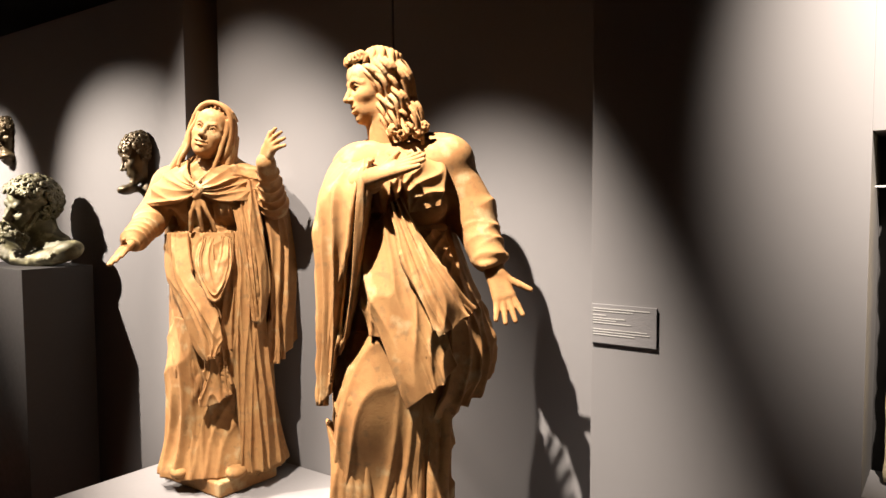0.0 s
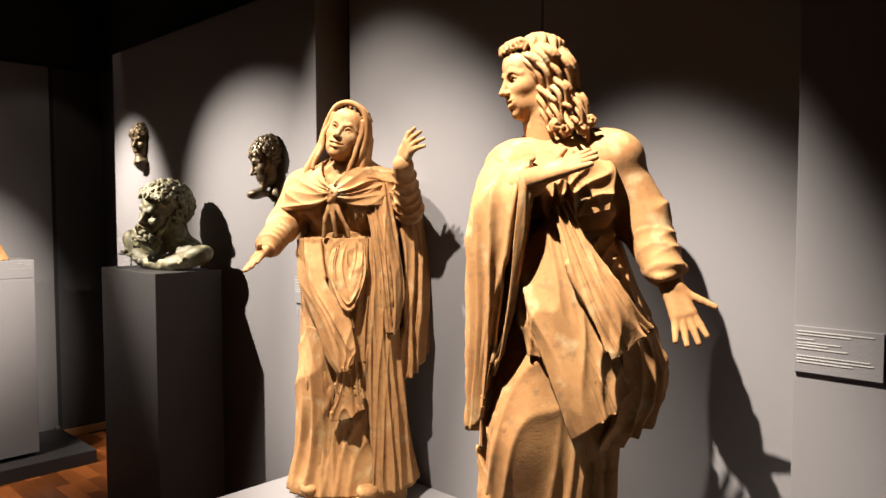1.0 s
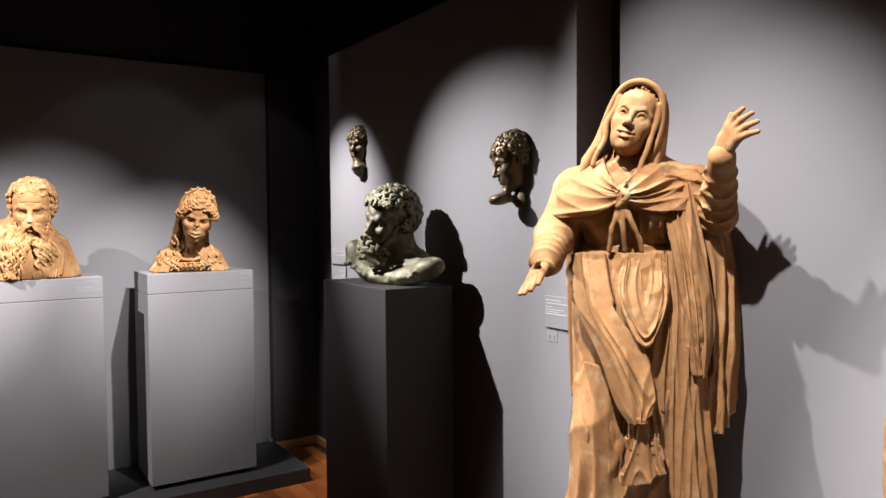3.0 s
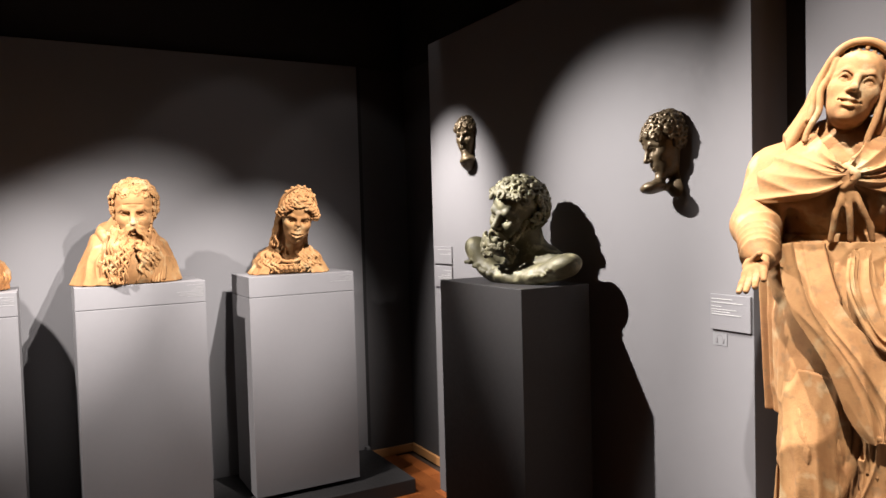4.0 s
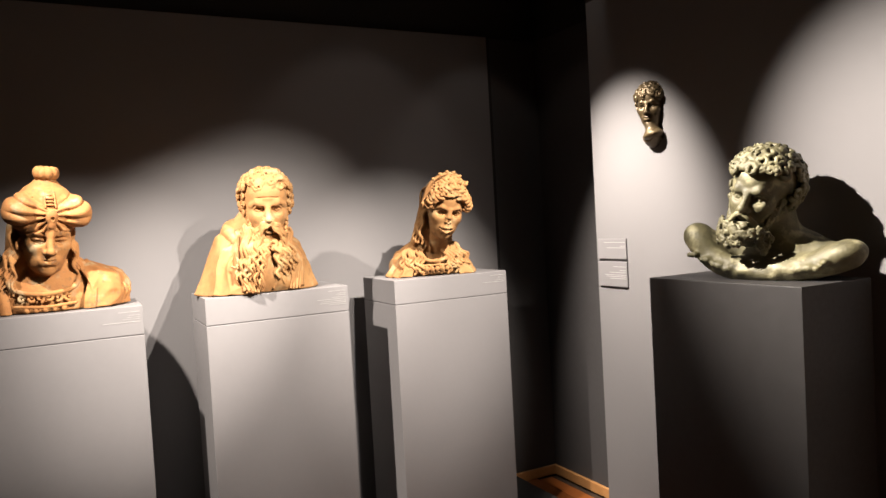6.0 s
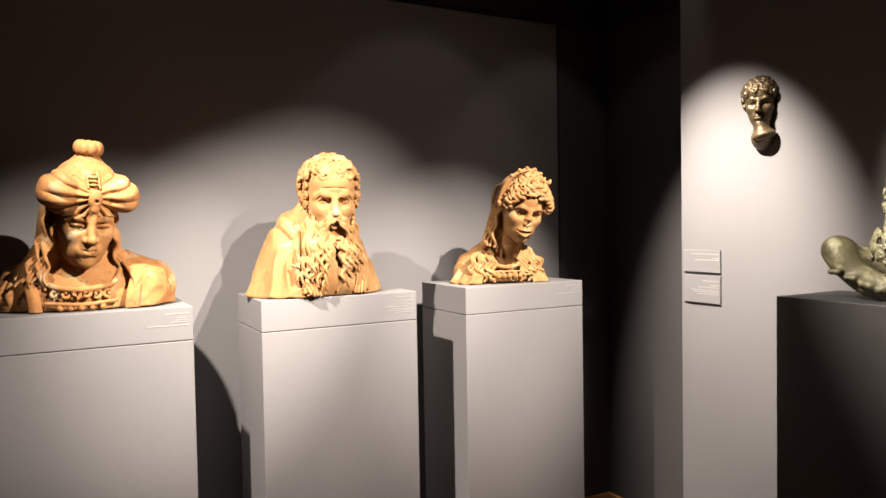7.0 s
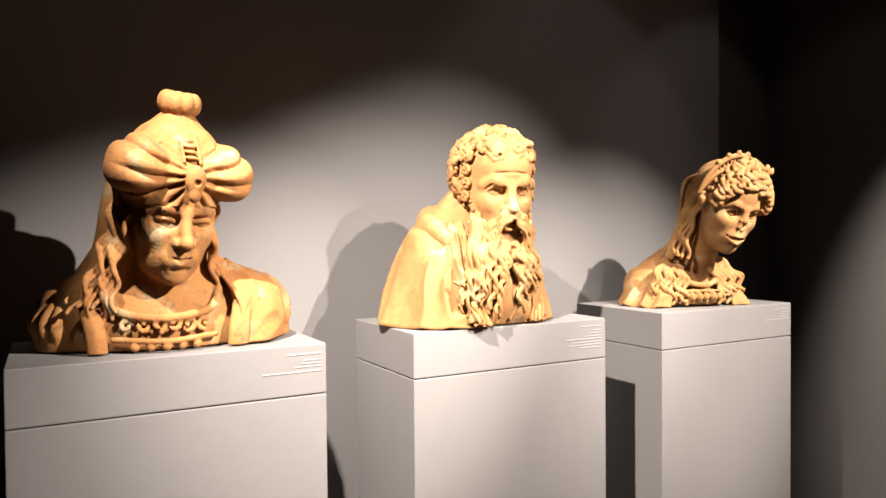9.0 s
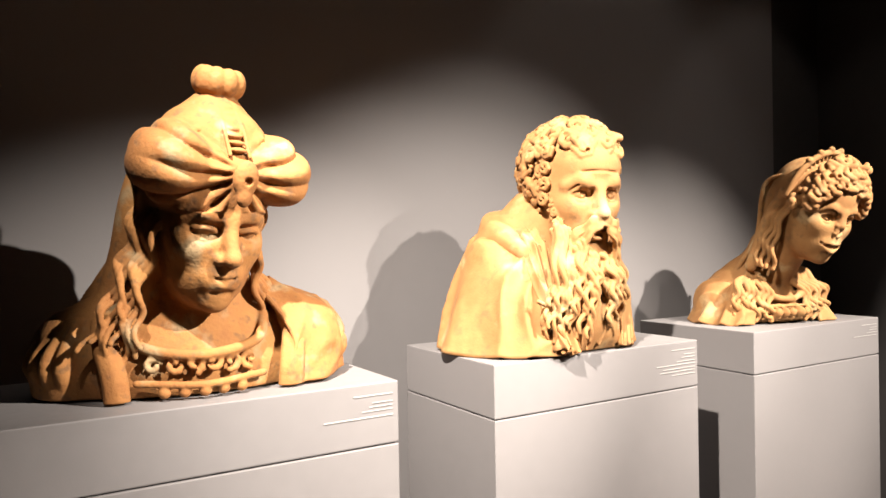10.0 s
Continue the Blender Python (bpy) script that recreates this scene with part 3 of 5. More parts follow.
def hand_of(c, wrist, palm, spread, curl_up, length=0.085, thick=0.0085, thumb=(0, 0, 0)):
    """A hand: a palm from the wrist towards palm, four fingers fanned along spread, and a thumb."""
    w, p, s, u = Vector(wrist), Vector(palm), Vector(spread).normalized(), Vector(curl_up)
    d = (p - w).normalized()
    for i in range(4):
        o = s * (0.014 * (i - 1.5))
        c.limb(w + o * 0.6, p + o, thick * 1.7, thick * 1.45, 0.012)
        fan = (d + s * (0.16 * (i - 1.5)) + u * (0.25 + 0.12 * i)).normalized()
        mid = p + o + fan * (length * 0.5 * (1.0 if i in (1, 2) else 0.88))
        tip = mid + (fan + u * 0.5).normalized() * (length * 0.46 * (1.0 if i in (1, 2) else 0.8))
        c.limb(p + o, mid, thick * 1.2, thick, 0.006)
        c.limb(mid, tip, thick, thick * 0.75, 0.003)
    th = Vector(thumb)
    k = w + d * 0.03 - s * 0.024
    c.limb(w + d * 0.012 - s * 0.012, k, thick * 1.6, thick * 1.4, 0.012)
    c.limb(k, k + th * 0.55, thick * 1.3, thick * 1.05, 0.005)
    c.limb(k + th * 0.55, k + th, thick * 1.05, thick * 0.8, 0.003)
    return c


def facing(x, y, z, degrees):
    """The pose of a statue that looks along that direction, in degrees from the x axis."""
    return pose(x, y, z, 0, 0, degrees + 90)


# ---- terracotta bust with a turban ----
def turban_bust():
    random.seed(11)
    c = Clay((-0.31, -0.26, -0.01), (0.31, 0.22, 0.57), 0.0022)
    # chest and shoulders, cut flat below
    c.ball((0, 0.03, 0.03), (0.21, 0.125, 0.14), 0.03)
    for s in (-1, 1):
        w = 1.0 if s > 0 else 0.88
        c.limb((s * 0.07, 0.04, 0.140), (s * 0.195 * w, 0.05, 0.078), 0.062, 0.068, 0.05)
        c.ball((s * 0.215 * w, 0.045, 0.035), (0.062, 0.085, 0.092), 0.03)
        # puffed sleeves with slashes
        for i in range(7):
            a = -1.4 + i * 0.42
            c.rope([(s * w * (0.200 + 0.02 * math.cos(a)), 0.045 + 0.055 * math.sin(a), 0.120), (s * w * (0.222 + 0.060 * math.cos(a)), 0.045 + 0.088 * math.sin(a), 0.062), (s * w * (0.215 + 0.045 * math.cos(a)), 0.045 + 0.07 * math.sin(a), 0.015)], 0.013, 0.010, 0.004)
        # braid straps over the shoulder
        for o in (0.0, 0.030):
            c.rope([(s * w * (0.130 + o), 0.04, 0.150), (s * w * (0.148 + o), -0.050, 0.108), (s * w * (0.135 + o), -0.092, 0.045), (s * w * (0.13 + o), -0.096, 0.0)], 0.006, 0.006, 0.004)
        c.rope([(s * w * 0.145, 0.0, 0.138), (s * w * 0.163, -0.060, 0.098), (s * w * 0.150, -0.094, 0.045), (s * w * 0.145, -0.096, 0.0)], 0.012, 0.012, 0.012)
    c.limb((0, 0.035, 0.10), (-0.005, -0.005, 0.22), 0.074, 0.062, 0.045)
    # low neckline with a scalloped, beaded border
    c.rope([(-0.115, -0.04, 0.125), (-0.09, -0.085, 0.085), (0, -0.112, 0.07), (0.09, -0.085, 0.085), (0.115, -0.04, 0.125)], 0.009, 0.009, 0.006)
    for i in range(6):
        x = -0.075 + i * 0.03
        c.curl((x, -0.112 + abs(x) * 0.25, 0.055), (0, -1, 0.2), 0.014, 0.006, turns=0.9)
    c.rope([(-0.10, -0.095, 0.030), (0, -0.122, 0.024), (0.10, -0.095, 0.030)], 0.006, 0.006, 0.004)
    for i in range(5):
        x = -0.06 + i * 0.03
        c.ball((x, -0.118 + abs(x) * 0.2, 0.014), 0.010, 0.004)
    # head bowed forwards
    m = pose(0.012, -0.064, 0.290, 13, 3, 14)
    c.place(m, 0.285)
    carve_head(c, eyes="down", brow=0.036, ears=False, smile=0.020)
    # turban: two puffed rolls gathered at a clasp, a conical crown and a knob
    c.ball((0, 0.05, 0.32), (0.44, 0.44, 0.20), 0.05)
    for s in (-1, 1):
        c.ball((s * 0.265, -0.09, 0.325), (0.235, 0.335, 0.222), 0.02, (0, s * 6, s * 22))
    back = np.array(m.to_3x3().transposed(), np.float32)
    at = np.array(m.translation, np.float32)

    def pleats(x, y, z):
        p = [(back[i, 0] * (x - at[0]) + back[i, 1] * (y - at[1]) + back[i, 2] * (z - at[2])) / 0.285 for i in range(3)]
        far = np.abs(p[0])
        angle = np.arctan2(p[2] - 0.32, far + 0.06)
        ridge = np.abs(np.sin(8.5 * angle + 0.5 * np.sin(9 * far) + np.where(p[0] > 0, 0.6, 0.0)))
        mask = np.clip((far - 0.035) / 0.05, 0, 1) * np.clip((0.52 - far) / 0.12, 0, 1) * np.clip((0.10 - p[1]) / 0.15, 0, 1) * np.clip((0.262 - np.abs(p[2] - 0.32)) / 0.03, 0, 1)
        return 0.0125 * (ridge ** 0.8 - 0.62) * mask

    c.press((-0.20, -0.25, 0.30), (0.20, 0.10, 0.50), pleats)
    for s in (-1, 1):
        c.rope([(s * 0.24, 0.08, 0.10), (s * 0.27, 0.10, -0.25), (s * 0.34, 0.10, -0.62)], 0.10, 0.09, 0.05)
        c.rope([(s * 0.26, 0.24, 0.25), (s * 0.30, 0.26, 0.0), (s * 0.31, 0.30, -0.30), (s * 0.36, 0.30, -0.58)], 0.11, 0.10, 0.05)
        # wavy hair falling on the shoulders
        for i in range(8):
            c.rope([(s * (0.285 + 0.006 * i), -0.13 + 0.04 * i, 0.12), (s * (0.315 + 0.010 * i), -0.10 + 0.03 * i, -0.18), (s * (0.36 + 0.018 * i), -0.12 + 0.015 * i, -0.46), (s * (0.36 + 0.036 * i), -0.20 + 0.02 * i, -0.70 - 0.06 * (i % 3))], 0.024, 0.015, 0.002, wave=0.028, turns=3.0 + 0.25 * (i % 4), n=10)
    c.limb((0, 0.03, 0.36), (0, 0.04, 0.60), 0.385, 0.165, 0.04)
    c.ball((0, 0.03, 0.46), (0.31, 0.29, 0.23), 0.05)
    for i in range(7):
        t = i / 6
        c.ball((0, -0.335 + 0.235 * t, 0.45 + 0.215 * t), (0.046, 0.030, 0.016), 0.006)
        for x in (-0.24, 0.24):
            c.ball((x * (1.0 - 0.62 * t), -0.255 + 0.215 * t, 0.45 + 0.215 * t), (0.028, 0.028, 0.020), 0.006)
    for s in (-1, 1):
        c.rope([(s * 0.058, -0.36, 0.42), (s * 0.058, -0.23, 0.56), (s * 0.05, -0.08, 0.68)], 0.012, 0.010, 0.005)
    c.ball((0, -0.46, 0.31), (0.072, 0.045, 0.10), 0.02)
    c.ball((0, -0.50, 0.30), (0.022, 0.03, 0.022), 0.006, carve=True)
    c.ball((0, -0.47, 0.21), (0.045, 0.03, 0.055), 0.02)
    c.limb((0, 0.03, 0.68), (0, 0.03, 0.74), 0.07, 0.07, 0.01)
    for i in range(9):
        a = i * 0.698
        c.ball((0.095 * math.cos(a), 0.03 + 0.08 * math.sin(a), 0.80), (0.062, 0.062, 0.085), 0.012)
    c.place(Matrix.Identity(4), 1.0).floor_at(0.004)
    sheets = [
        # veil behind the hair, and a mantle over one shoulder
        cloth([[(-0.085, -0.03, 0.33), (-0.105, 0.0, 0.23), (-0.150, 0.0, 0.135)], [(-0.075, 0.04, 0.33), (-0.125, 0.05, 0.23), (-0.190, 0.05, 0.120)], [(-0.05, 0.09, 0.33), (-0.08, 0.12, 0.22), (-0.12, 0.13, 0.10)]], (-0.9, 0, 0.4), 3, (0.003, 0.005), 61, 0.008, 0.3, nu=40, nv=50),
        cloth([[(0.105, -0.02, 0.175), (0.150, -0.085, 0.10), (0.145, -0.105, 0.006)], [(0.14, 0.02, 0.185), (0.225, -0.05, 0.12), (0.215, -0.07, 0.006)], [(0.13, 0.08, 0.185), (0.265, 0.05, 0.12), (0.285, 0.03, 0.006)], [(0.10, 0.13, 0.16), (0.22, 0.14, 0.09), (0.25, 0.13, 0.006)]], (0.7, -0.6, 0.4), 4, (0.003, 0.008), 62, 0.008, 0.4, nu=50, nv=50),
    ]
    return statue("bust", [c], TERRACOTTA_RED, facing(-5.325, -0.580, 1.313, -3), "weathered terracotta bust with a knobbed turban and wavy hair", "bust", "terracotta busts", sheets)


# ---- terracotta bust of a bearded man in a hooded cloak ----
def bearded_bust():
    random.seed(12)
    c = Clay((-0.30, -0.30, -0.01), (0.30, 0.22, 0.57), 0.0022)
    c.ball((0, 0.04, 0.05), (0.175, 0.11, 0.15), 0.03)
    for s in (-1, 1):
        c.limb((s * 0.06, 0.05, 0.19), (s * 0.13, 0.05, 0.10), 0.065, 0.055, 0.05)
        c.ball((s * 0.15, 0.04, 0.03), (0.055, 0.075, 0.09), 0.04)
    c.limb((0, 0.05, 0.15), (0, 0.02, 0.30), 0.085, 0.08, 0.04)
    c.rope([(-0.03, -0.10, 0.11), (0.03, -0.125, 0.05), (0.10, -0.12, 0.01)], 0.026, 0.022, 0.01)
    sheets = []
    for s in (-1, 1):
        q = lambda line: [(s * x, y, z) for x, y, z in line]
        # cloak with a straight slope and its turned-back collar
        sheets.append(cloth([q([(0.04, 0.13, 0.300), (0.145, 0.14, 0.215), (0.23, 0.13, 0.005)]), q([(0.070, 0.07, 0.305), (0.172, 0.06, 0.225), (0.272, 0.04, 0.005)]), q([(0.065, 0.0, 0.275), (0.170, -0.055, 0.165), (0.215, -0.095, 0.005)]), q([(0.065, -0.045, 0.245), (0.125, -0.115, 0.13), (0.105, -0.155, 0.005)])], (s * 0.7, -0.7, 0.3), 2.6, (0.007, 0.010), 63 + s, 0.010, 0.6, nu=60, nv=60))
        sheets.append(cloth([q([(0.085, 0.05, 0.285), (0.115, -0.02, 0.245), (0.150, -0.100, 0.15), (0.125, -0.150, 0.02)]), q([(0.060, 0.03, 0.300), (0.085, -0.05, 0.250), (0.120, -0.125, 0.14), (0.090, -0.165, 0.01)]), q([(0.04, 0.04, 0.27), (0.05, -0.05, 0.215), (0.075, -0.115, 0.12), (0.055, -0.145, 0.006)])], (s * 0.4, -0.9, 0.2), 1.6, (0.007, 0.009), 67 + s, 0.018, 0.5, nu=40, nv=60))
    c.ball((0.0, -0.075, 0.09), (0.13, 0.085, 0.13), 0.04)
    m = pose(0.018, -0.070, 0.362, 8, 0, -18)
    c.place(m, 0.290)
    carve_head(c, brow=0.052, stern=0.030)
    for k in range(3):
        c.rope([(-0.15, -0.345 + 0.02 * k, 0.16 + 0.05 * k), (0, -0.385 + 0.025 * k, 0.17 + 0.05 * k), (0.15, -0.345 + 0.02 * k, 0.16 + 0.05 * k)], 0.007, 0.007, 0.014, carve=True)
    c.ball((0, 0.08, 0.15), (0.345, 0.40, 0.36), 0.01)
    locks_cap(c, 110, 0.17, 0.030, low=-0.25, front=0.30, swell=1.09)
    curly_cap(c, 105, 0.070, 0.029, low=-0.25, front=0.30, swell=1.12)
    for i in range(10):
        x = -0.19 + i * 0.036
        j, low = random.uniform(-0.05, 0.05), random.uniform(-0.03, 0.04)
        c.rope([(x, -0.12 - 0.06 * math.cos(x * 5), 0.45), (x + 0.05 + j, -0.20 - 0.06 * math.cos(x * 5), 0.42), (x - 0.02 + j, -0.24 - 0.06 * math.cos(x * 5), 0.375 + low), (x + 0.03 - j, -0.255 - 0.06 * math.cos(x * 5), 0.325 + low)], 0.034, 0.022, 0.003)
    # moustache and side whiskers
    for s in (-1, 1):
        for k in range(7):
            c.rope([(s * 0.010, -0.425, -0.170 - 0.008 * k), (s * 0.09, -0.430, -0.190 - 0.018 * k), (s * 0.175, -0.370, -0.270 - 0.032 * k), (s * 0.235, -0.330, -0.380 - 0.045 * k)], 0.023, 0.013, 0.0015, wave=0.012, turns=2.4 + 0.2 * (k % 3), n=7)
        for k in range(10):
            c.curl((s * 0.315, -0.10 + 0.07 * (k % 3), 0.30 - 0.04 * k), (s, -0.3, 0.1), 0.055, 0.023)
        for k in range(14):
            c.curl((s * (0.290 - 0.004 * k), -0.06 - 0.020 * k + 0.04 * (k % 2), 0.04 - 0.034 * k), (s, -0.6, 0), 0.036, 0.017)
    c.ball((0, -0.22, -0.48), (0.19, 0.14, 0.22), 0.05)
    c.ball((0, -0.405, -0.315), (0.050, 0.045, 0.022), 0.01, carve=True)
    c.ball((0, -0.37, -0.335), (0.05, 0.03, 0.018), 0.008)
    # the long beard: waving locks that lie on the chest and part in the middle
    c.place(Matrix.Identity(4), 1.0)
    for layer in range(3):
        for s in (-1, 1):
            for k in range(10):
                w = 0.006 + 0.0095 * k + 0.004 * layer
                end = random.uniform(0.006, 0.050) + (0.0, 0.02, 0.06)[layer] * random.random() + 0.003 * k
                out = -0.150 - 0.008 * layer + 0.0045 * k + random.uniform(-0.009, 0.006)
                c.rope([(-0.008 + s * w, -0.142 - 0.006 * layer + 0.004 * k + random.uniform(-0.008, 0.004), 0.220 + 0.007 * k + random.uniform(-0.03, 0.01)), (-0.012 + s * (w + 0.012), out - 0.014, 0.170), (-0.020 + s * (w * 1.05 + 0.020), out - 0.014, 0.115), (-0.030 + s * (w * 1.1 + 0.022), out - 0.004, end)], 0.0074, 0.0045, 0.0006, wave=0.0078, turns=3.2 + random.uniform(-0.6, 1.0), n=12)
    # hood fallen back round the neck
    c.ball((0, 0.07, 0.235), (0.145, 0.095, 0.085), 0.05)
    c.rope([(-0.110, -0.045, 0.215), (-0.118, 0.04, 0.268), (-0.06, 0.125, 0.300), (0.06, 0.125, 0.300), (0.118, 0.04, 0.268), (0.110, -0.045, 0.215)], 0.019, 0.019, 0.03)
    c.place(Matrix.Identity(4), 1.0).floor_at(0.004)
    return statue("bust", [c], TERRACOTTA, facing(-5.345, 0.235, 1.311, 8), "pale terracotta bust of a bearded man in a hooded cloak", "bust", "terracotta busts", sheets)


# ---- terracotta bust of a woman with diadem and veil ----
def veiled_bust():
    random.seed(13)
    c = Clay((-0.27, -0.34, -0.01), (0.27, 0.20, 0.57), 0.0022)
    c.ball((0, 0.03, 0.03), (0.19, 0.11, 0.13), 0.03)
    for s in (-1, 1):
        c.limb((s * 0.05, 0.04, 0.13), (s * 0.13, 0.04, 0.07), 0.050, 0.050, 0.05)
        c.ball((s * 0.14, 0.035, 0.02), (0.050, 0.07, 0.07), 0.04)
    c.limb((0, 0.04, 0.09), (0.005, -0.02, 0.22), 0.068, 0.056, 0.045)
    c.rope([(-0.10, -0.03, 0.12), (-0.06, -0.08, 0.085), (0, -0.098, 0.07), (0.06, -0.08, 0.085), (0.10, -0.03, 0.12)], 0.010, 0.010, 0.006)
    for i in range(5):
        c.ball((-0.05 + 0.025 * i, -0.112, 0.035), (0.012, 0.012, 0.014), 0.005)
    c.rope([(-0.07, -0.10, 0.020), (0.07, -0.10, 0.020)], 0.007, 0.007, 0.004)
    c.rope([(-0.07, -0.10, 0.052), (0.07, -0.10, 0.052)], 0.006, 0.006, 0.004)
    crumple(c, (-0.27, -0.16, 0.0), (0.27, 0.12, 0.17), (1, 0.3, 0.1), 0.055, 0.006, 41)
    # hair spread in waving locks over the breast
    for s in (-1, 1):
        for i in range(8):
            x = 0.050 + 0.014 * i
            c.rope([(s * (0.050 + 0.006 * i), -0.035, 0.155), (s * (x + 0.006), -0.080 + 0.002 * i, 0.105), (s * (x + 0.016), -0.100 + 0.004 * i, 0.055), (s * (x + 0.010), -0.104 + 0.005 * i, 0.010 + 0.012 * (i % 3))], 0.0085, 0.0055, 0.0015, wave=0.009, turns=2.6 + 0.3 * (i % 3), n=10)
    m = pose(0.040, -0.150, 0.322, 18, 8, 2)
    c.place(m, 0.275)
    carve_head(c, nose=False, brow=0.036, mouth=0.03, ears=False)
    c.limb((0, 0.10, -0.25), (0, 0.25, -0.75), 0.19, 0.22, 0.08)
    # hair round the brow, the arched diadem and rosettes at the temples
    for i in range(17):
        a = math.pi * (i / 16)
        x, z = 0.325 * math.cos(a), 0.10 + 0.25 * math.sin(a)
        c.curl((x, -0.23 - 0.11 * math.sin(a), z), (x, -0.8, 0.4), 0.085, 0.034, turns=1.1)
        c.curl((x * 0.92, -0.19 - 0.12 * math.sin(a), z + 0.10 * math.sin(a)), (x, -0.7, 0.7), 0.085, 0.036, turns=1.1)
        c.curl((x * 0.80, -0.10 - 0.10 * math.sin(a), z + 0.19 * math.sin(a)), (x, -0.5, 0.9), 0.085, 0.036, turns=1.1)
    for x, y, z in ((0.20, -0.22, 0.47), (0.08, -0.28, 0.50), (-0.06, -0.28, 0.49)):
        c.rope([(x, y, z), (x + 0.03, y - 0.04, z + 0.03), (x + 0.05, y - 0.02, z + 0.06)], 0.040, 0.024, 0.006)
    def arch(r, up, i, n):
        a = math.pi * i / n
        return (r * math.cos(a), 0.04 - 0.06 * math.sin(a), 0.10 + up * math.sin(a))

    c.rope([arch(0.365, 0.500, i, 10) for i in range(11)], 0.030, 0.030, 0.008, n=4)
    c.rope([arch(0.285, 0.405, i, 10) for i in range(11)], 0.016, 0.016, 0.008, n=4)
    for i in range(1, 24):
        c.limb(arch(0.285, 0.405, i, 24), arch(0.355, 0.490, i, 24), 0.012, 0.012, 0.003)
    for i in range(6):
        c.ball(arch(0.385, 0.530, 5 + 2 * i, 20), 0.032, 0.010)
    for s in (-1, 1):
        for i in range(6):
            c.ball((s * (0.36 + 0.045 * math.cos(i * 1.05)), -0.10 + 0.03 * math.sin(i * 2), 0.06 + 0.05 * math.sin(i * 1.05)), 0.042, 0.008)
    # hair and veil drawn back and hanging behind
    c.ball((0, 0.14, 0.17), (0.345, 0.36, 0.35), 0.03)
    for i in range(11):
        x = -0.28 + 0.056 * i
        c.rope([(x * 0.9, 0.20, 0.32 - abs(x) * 0.5), (x * 0.95, 0.30, 0.05), (x * 0.80, 0.24, -0.40), (x * 1.0, 0.30, -0.82)], 0.065, 0.060, 0.04)
    for i in range(13):
        x = -0.31 + 0.0517 * i
        c.rope([(x * 0.9, 0.05, 0.50 - abs(x) * 0.5), (x * 1.05, 0.36, 0.28 - abs(x) * 0.3), (x * 1.05, 0.38, -0.05), (x * 0.95, 0.31, -0.45), (x * 1.2, 0.35, -0.82)], 0.022, 0.026, 0.003, wave=0.008, turns=2.0, n=6)
    c.rope([(-0.33, 0.10, 0.10), (-0.34, 0.18, -0.15), (-0.36, 0.18, -0.45), (-0.40, 0.14, -0.70)], 0.06, 0.06, 0.03)
    for i in range(4):
        c.rope([(-0.31, -0.02 + 0.05 * i, 0.04), (-0.33, 0.02 + 0.05 * i, -0.20), (-0.35 - 0.02 * i, -0.02 + 0.05 * i, -0.45), (-0.30 - 0.04 * i, -0.06 + 0.04 * i, -0.66)], 0.028, 0.020, 0.003, wave=0.022, turns=2.5 + 0.2 * i, n=8)
    c.place(Matrix.Identity(4), 1.0).floor_at(0.004)
    sheets = []
    for s in (-1, 1):
        q = lambda line: [(s * x, y, z) for x, y, z in line]
        sheets.append(cloth([q([(0.03, 0.11, 0.170), (0.12, 0.12, 0.105), (0.190, 0.11, 0.004)]), q([(0.05, 0.05, 0.185), (0.150, 0.045, 0.122), (0.228, 0.03, 0.004)]), q([(0.055, -0.01, 0.165), (0.130, -0.050, 0.100), (0.190, -0.085, 0.004)]), q([(0.060, -0.04, 0.140), (0.100, -0.085, 0.070), (0.120, -0.100, 0.004)])], (s * 0.7, -0.7, 0.3), 4.0, (0.003, 0.007), 75 + s, 0.009, 0.5, nu=60, nv=50))
    return statue("bust", [c], TERRACOTTA, facing(-5.36, 1.075, 1.310, -13), "pale terracotta bust of a woman with diadem and veil", "bust", "terracotta busts", sheets)


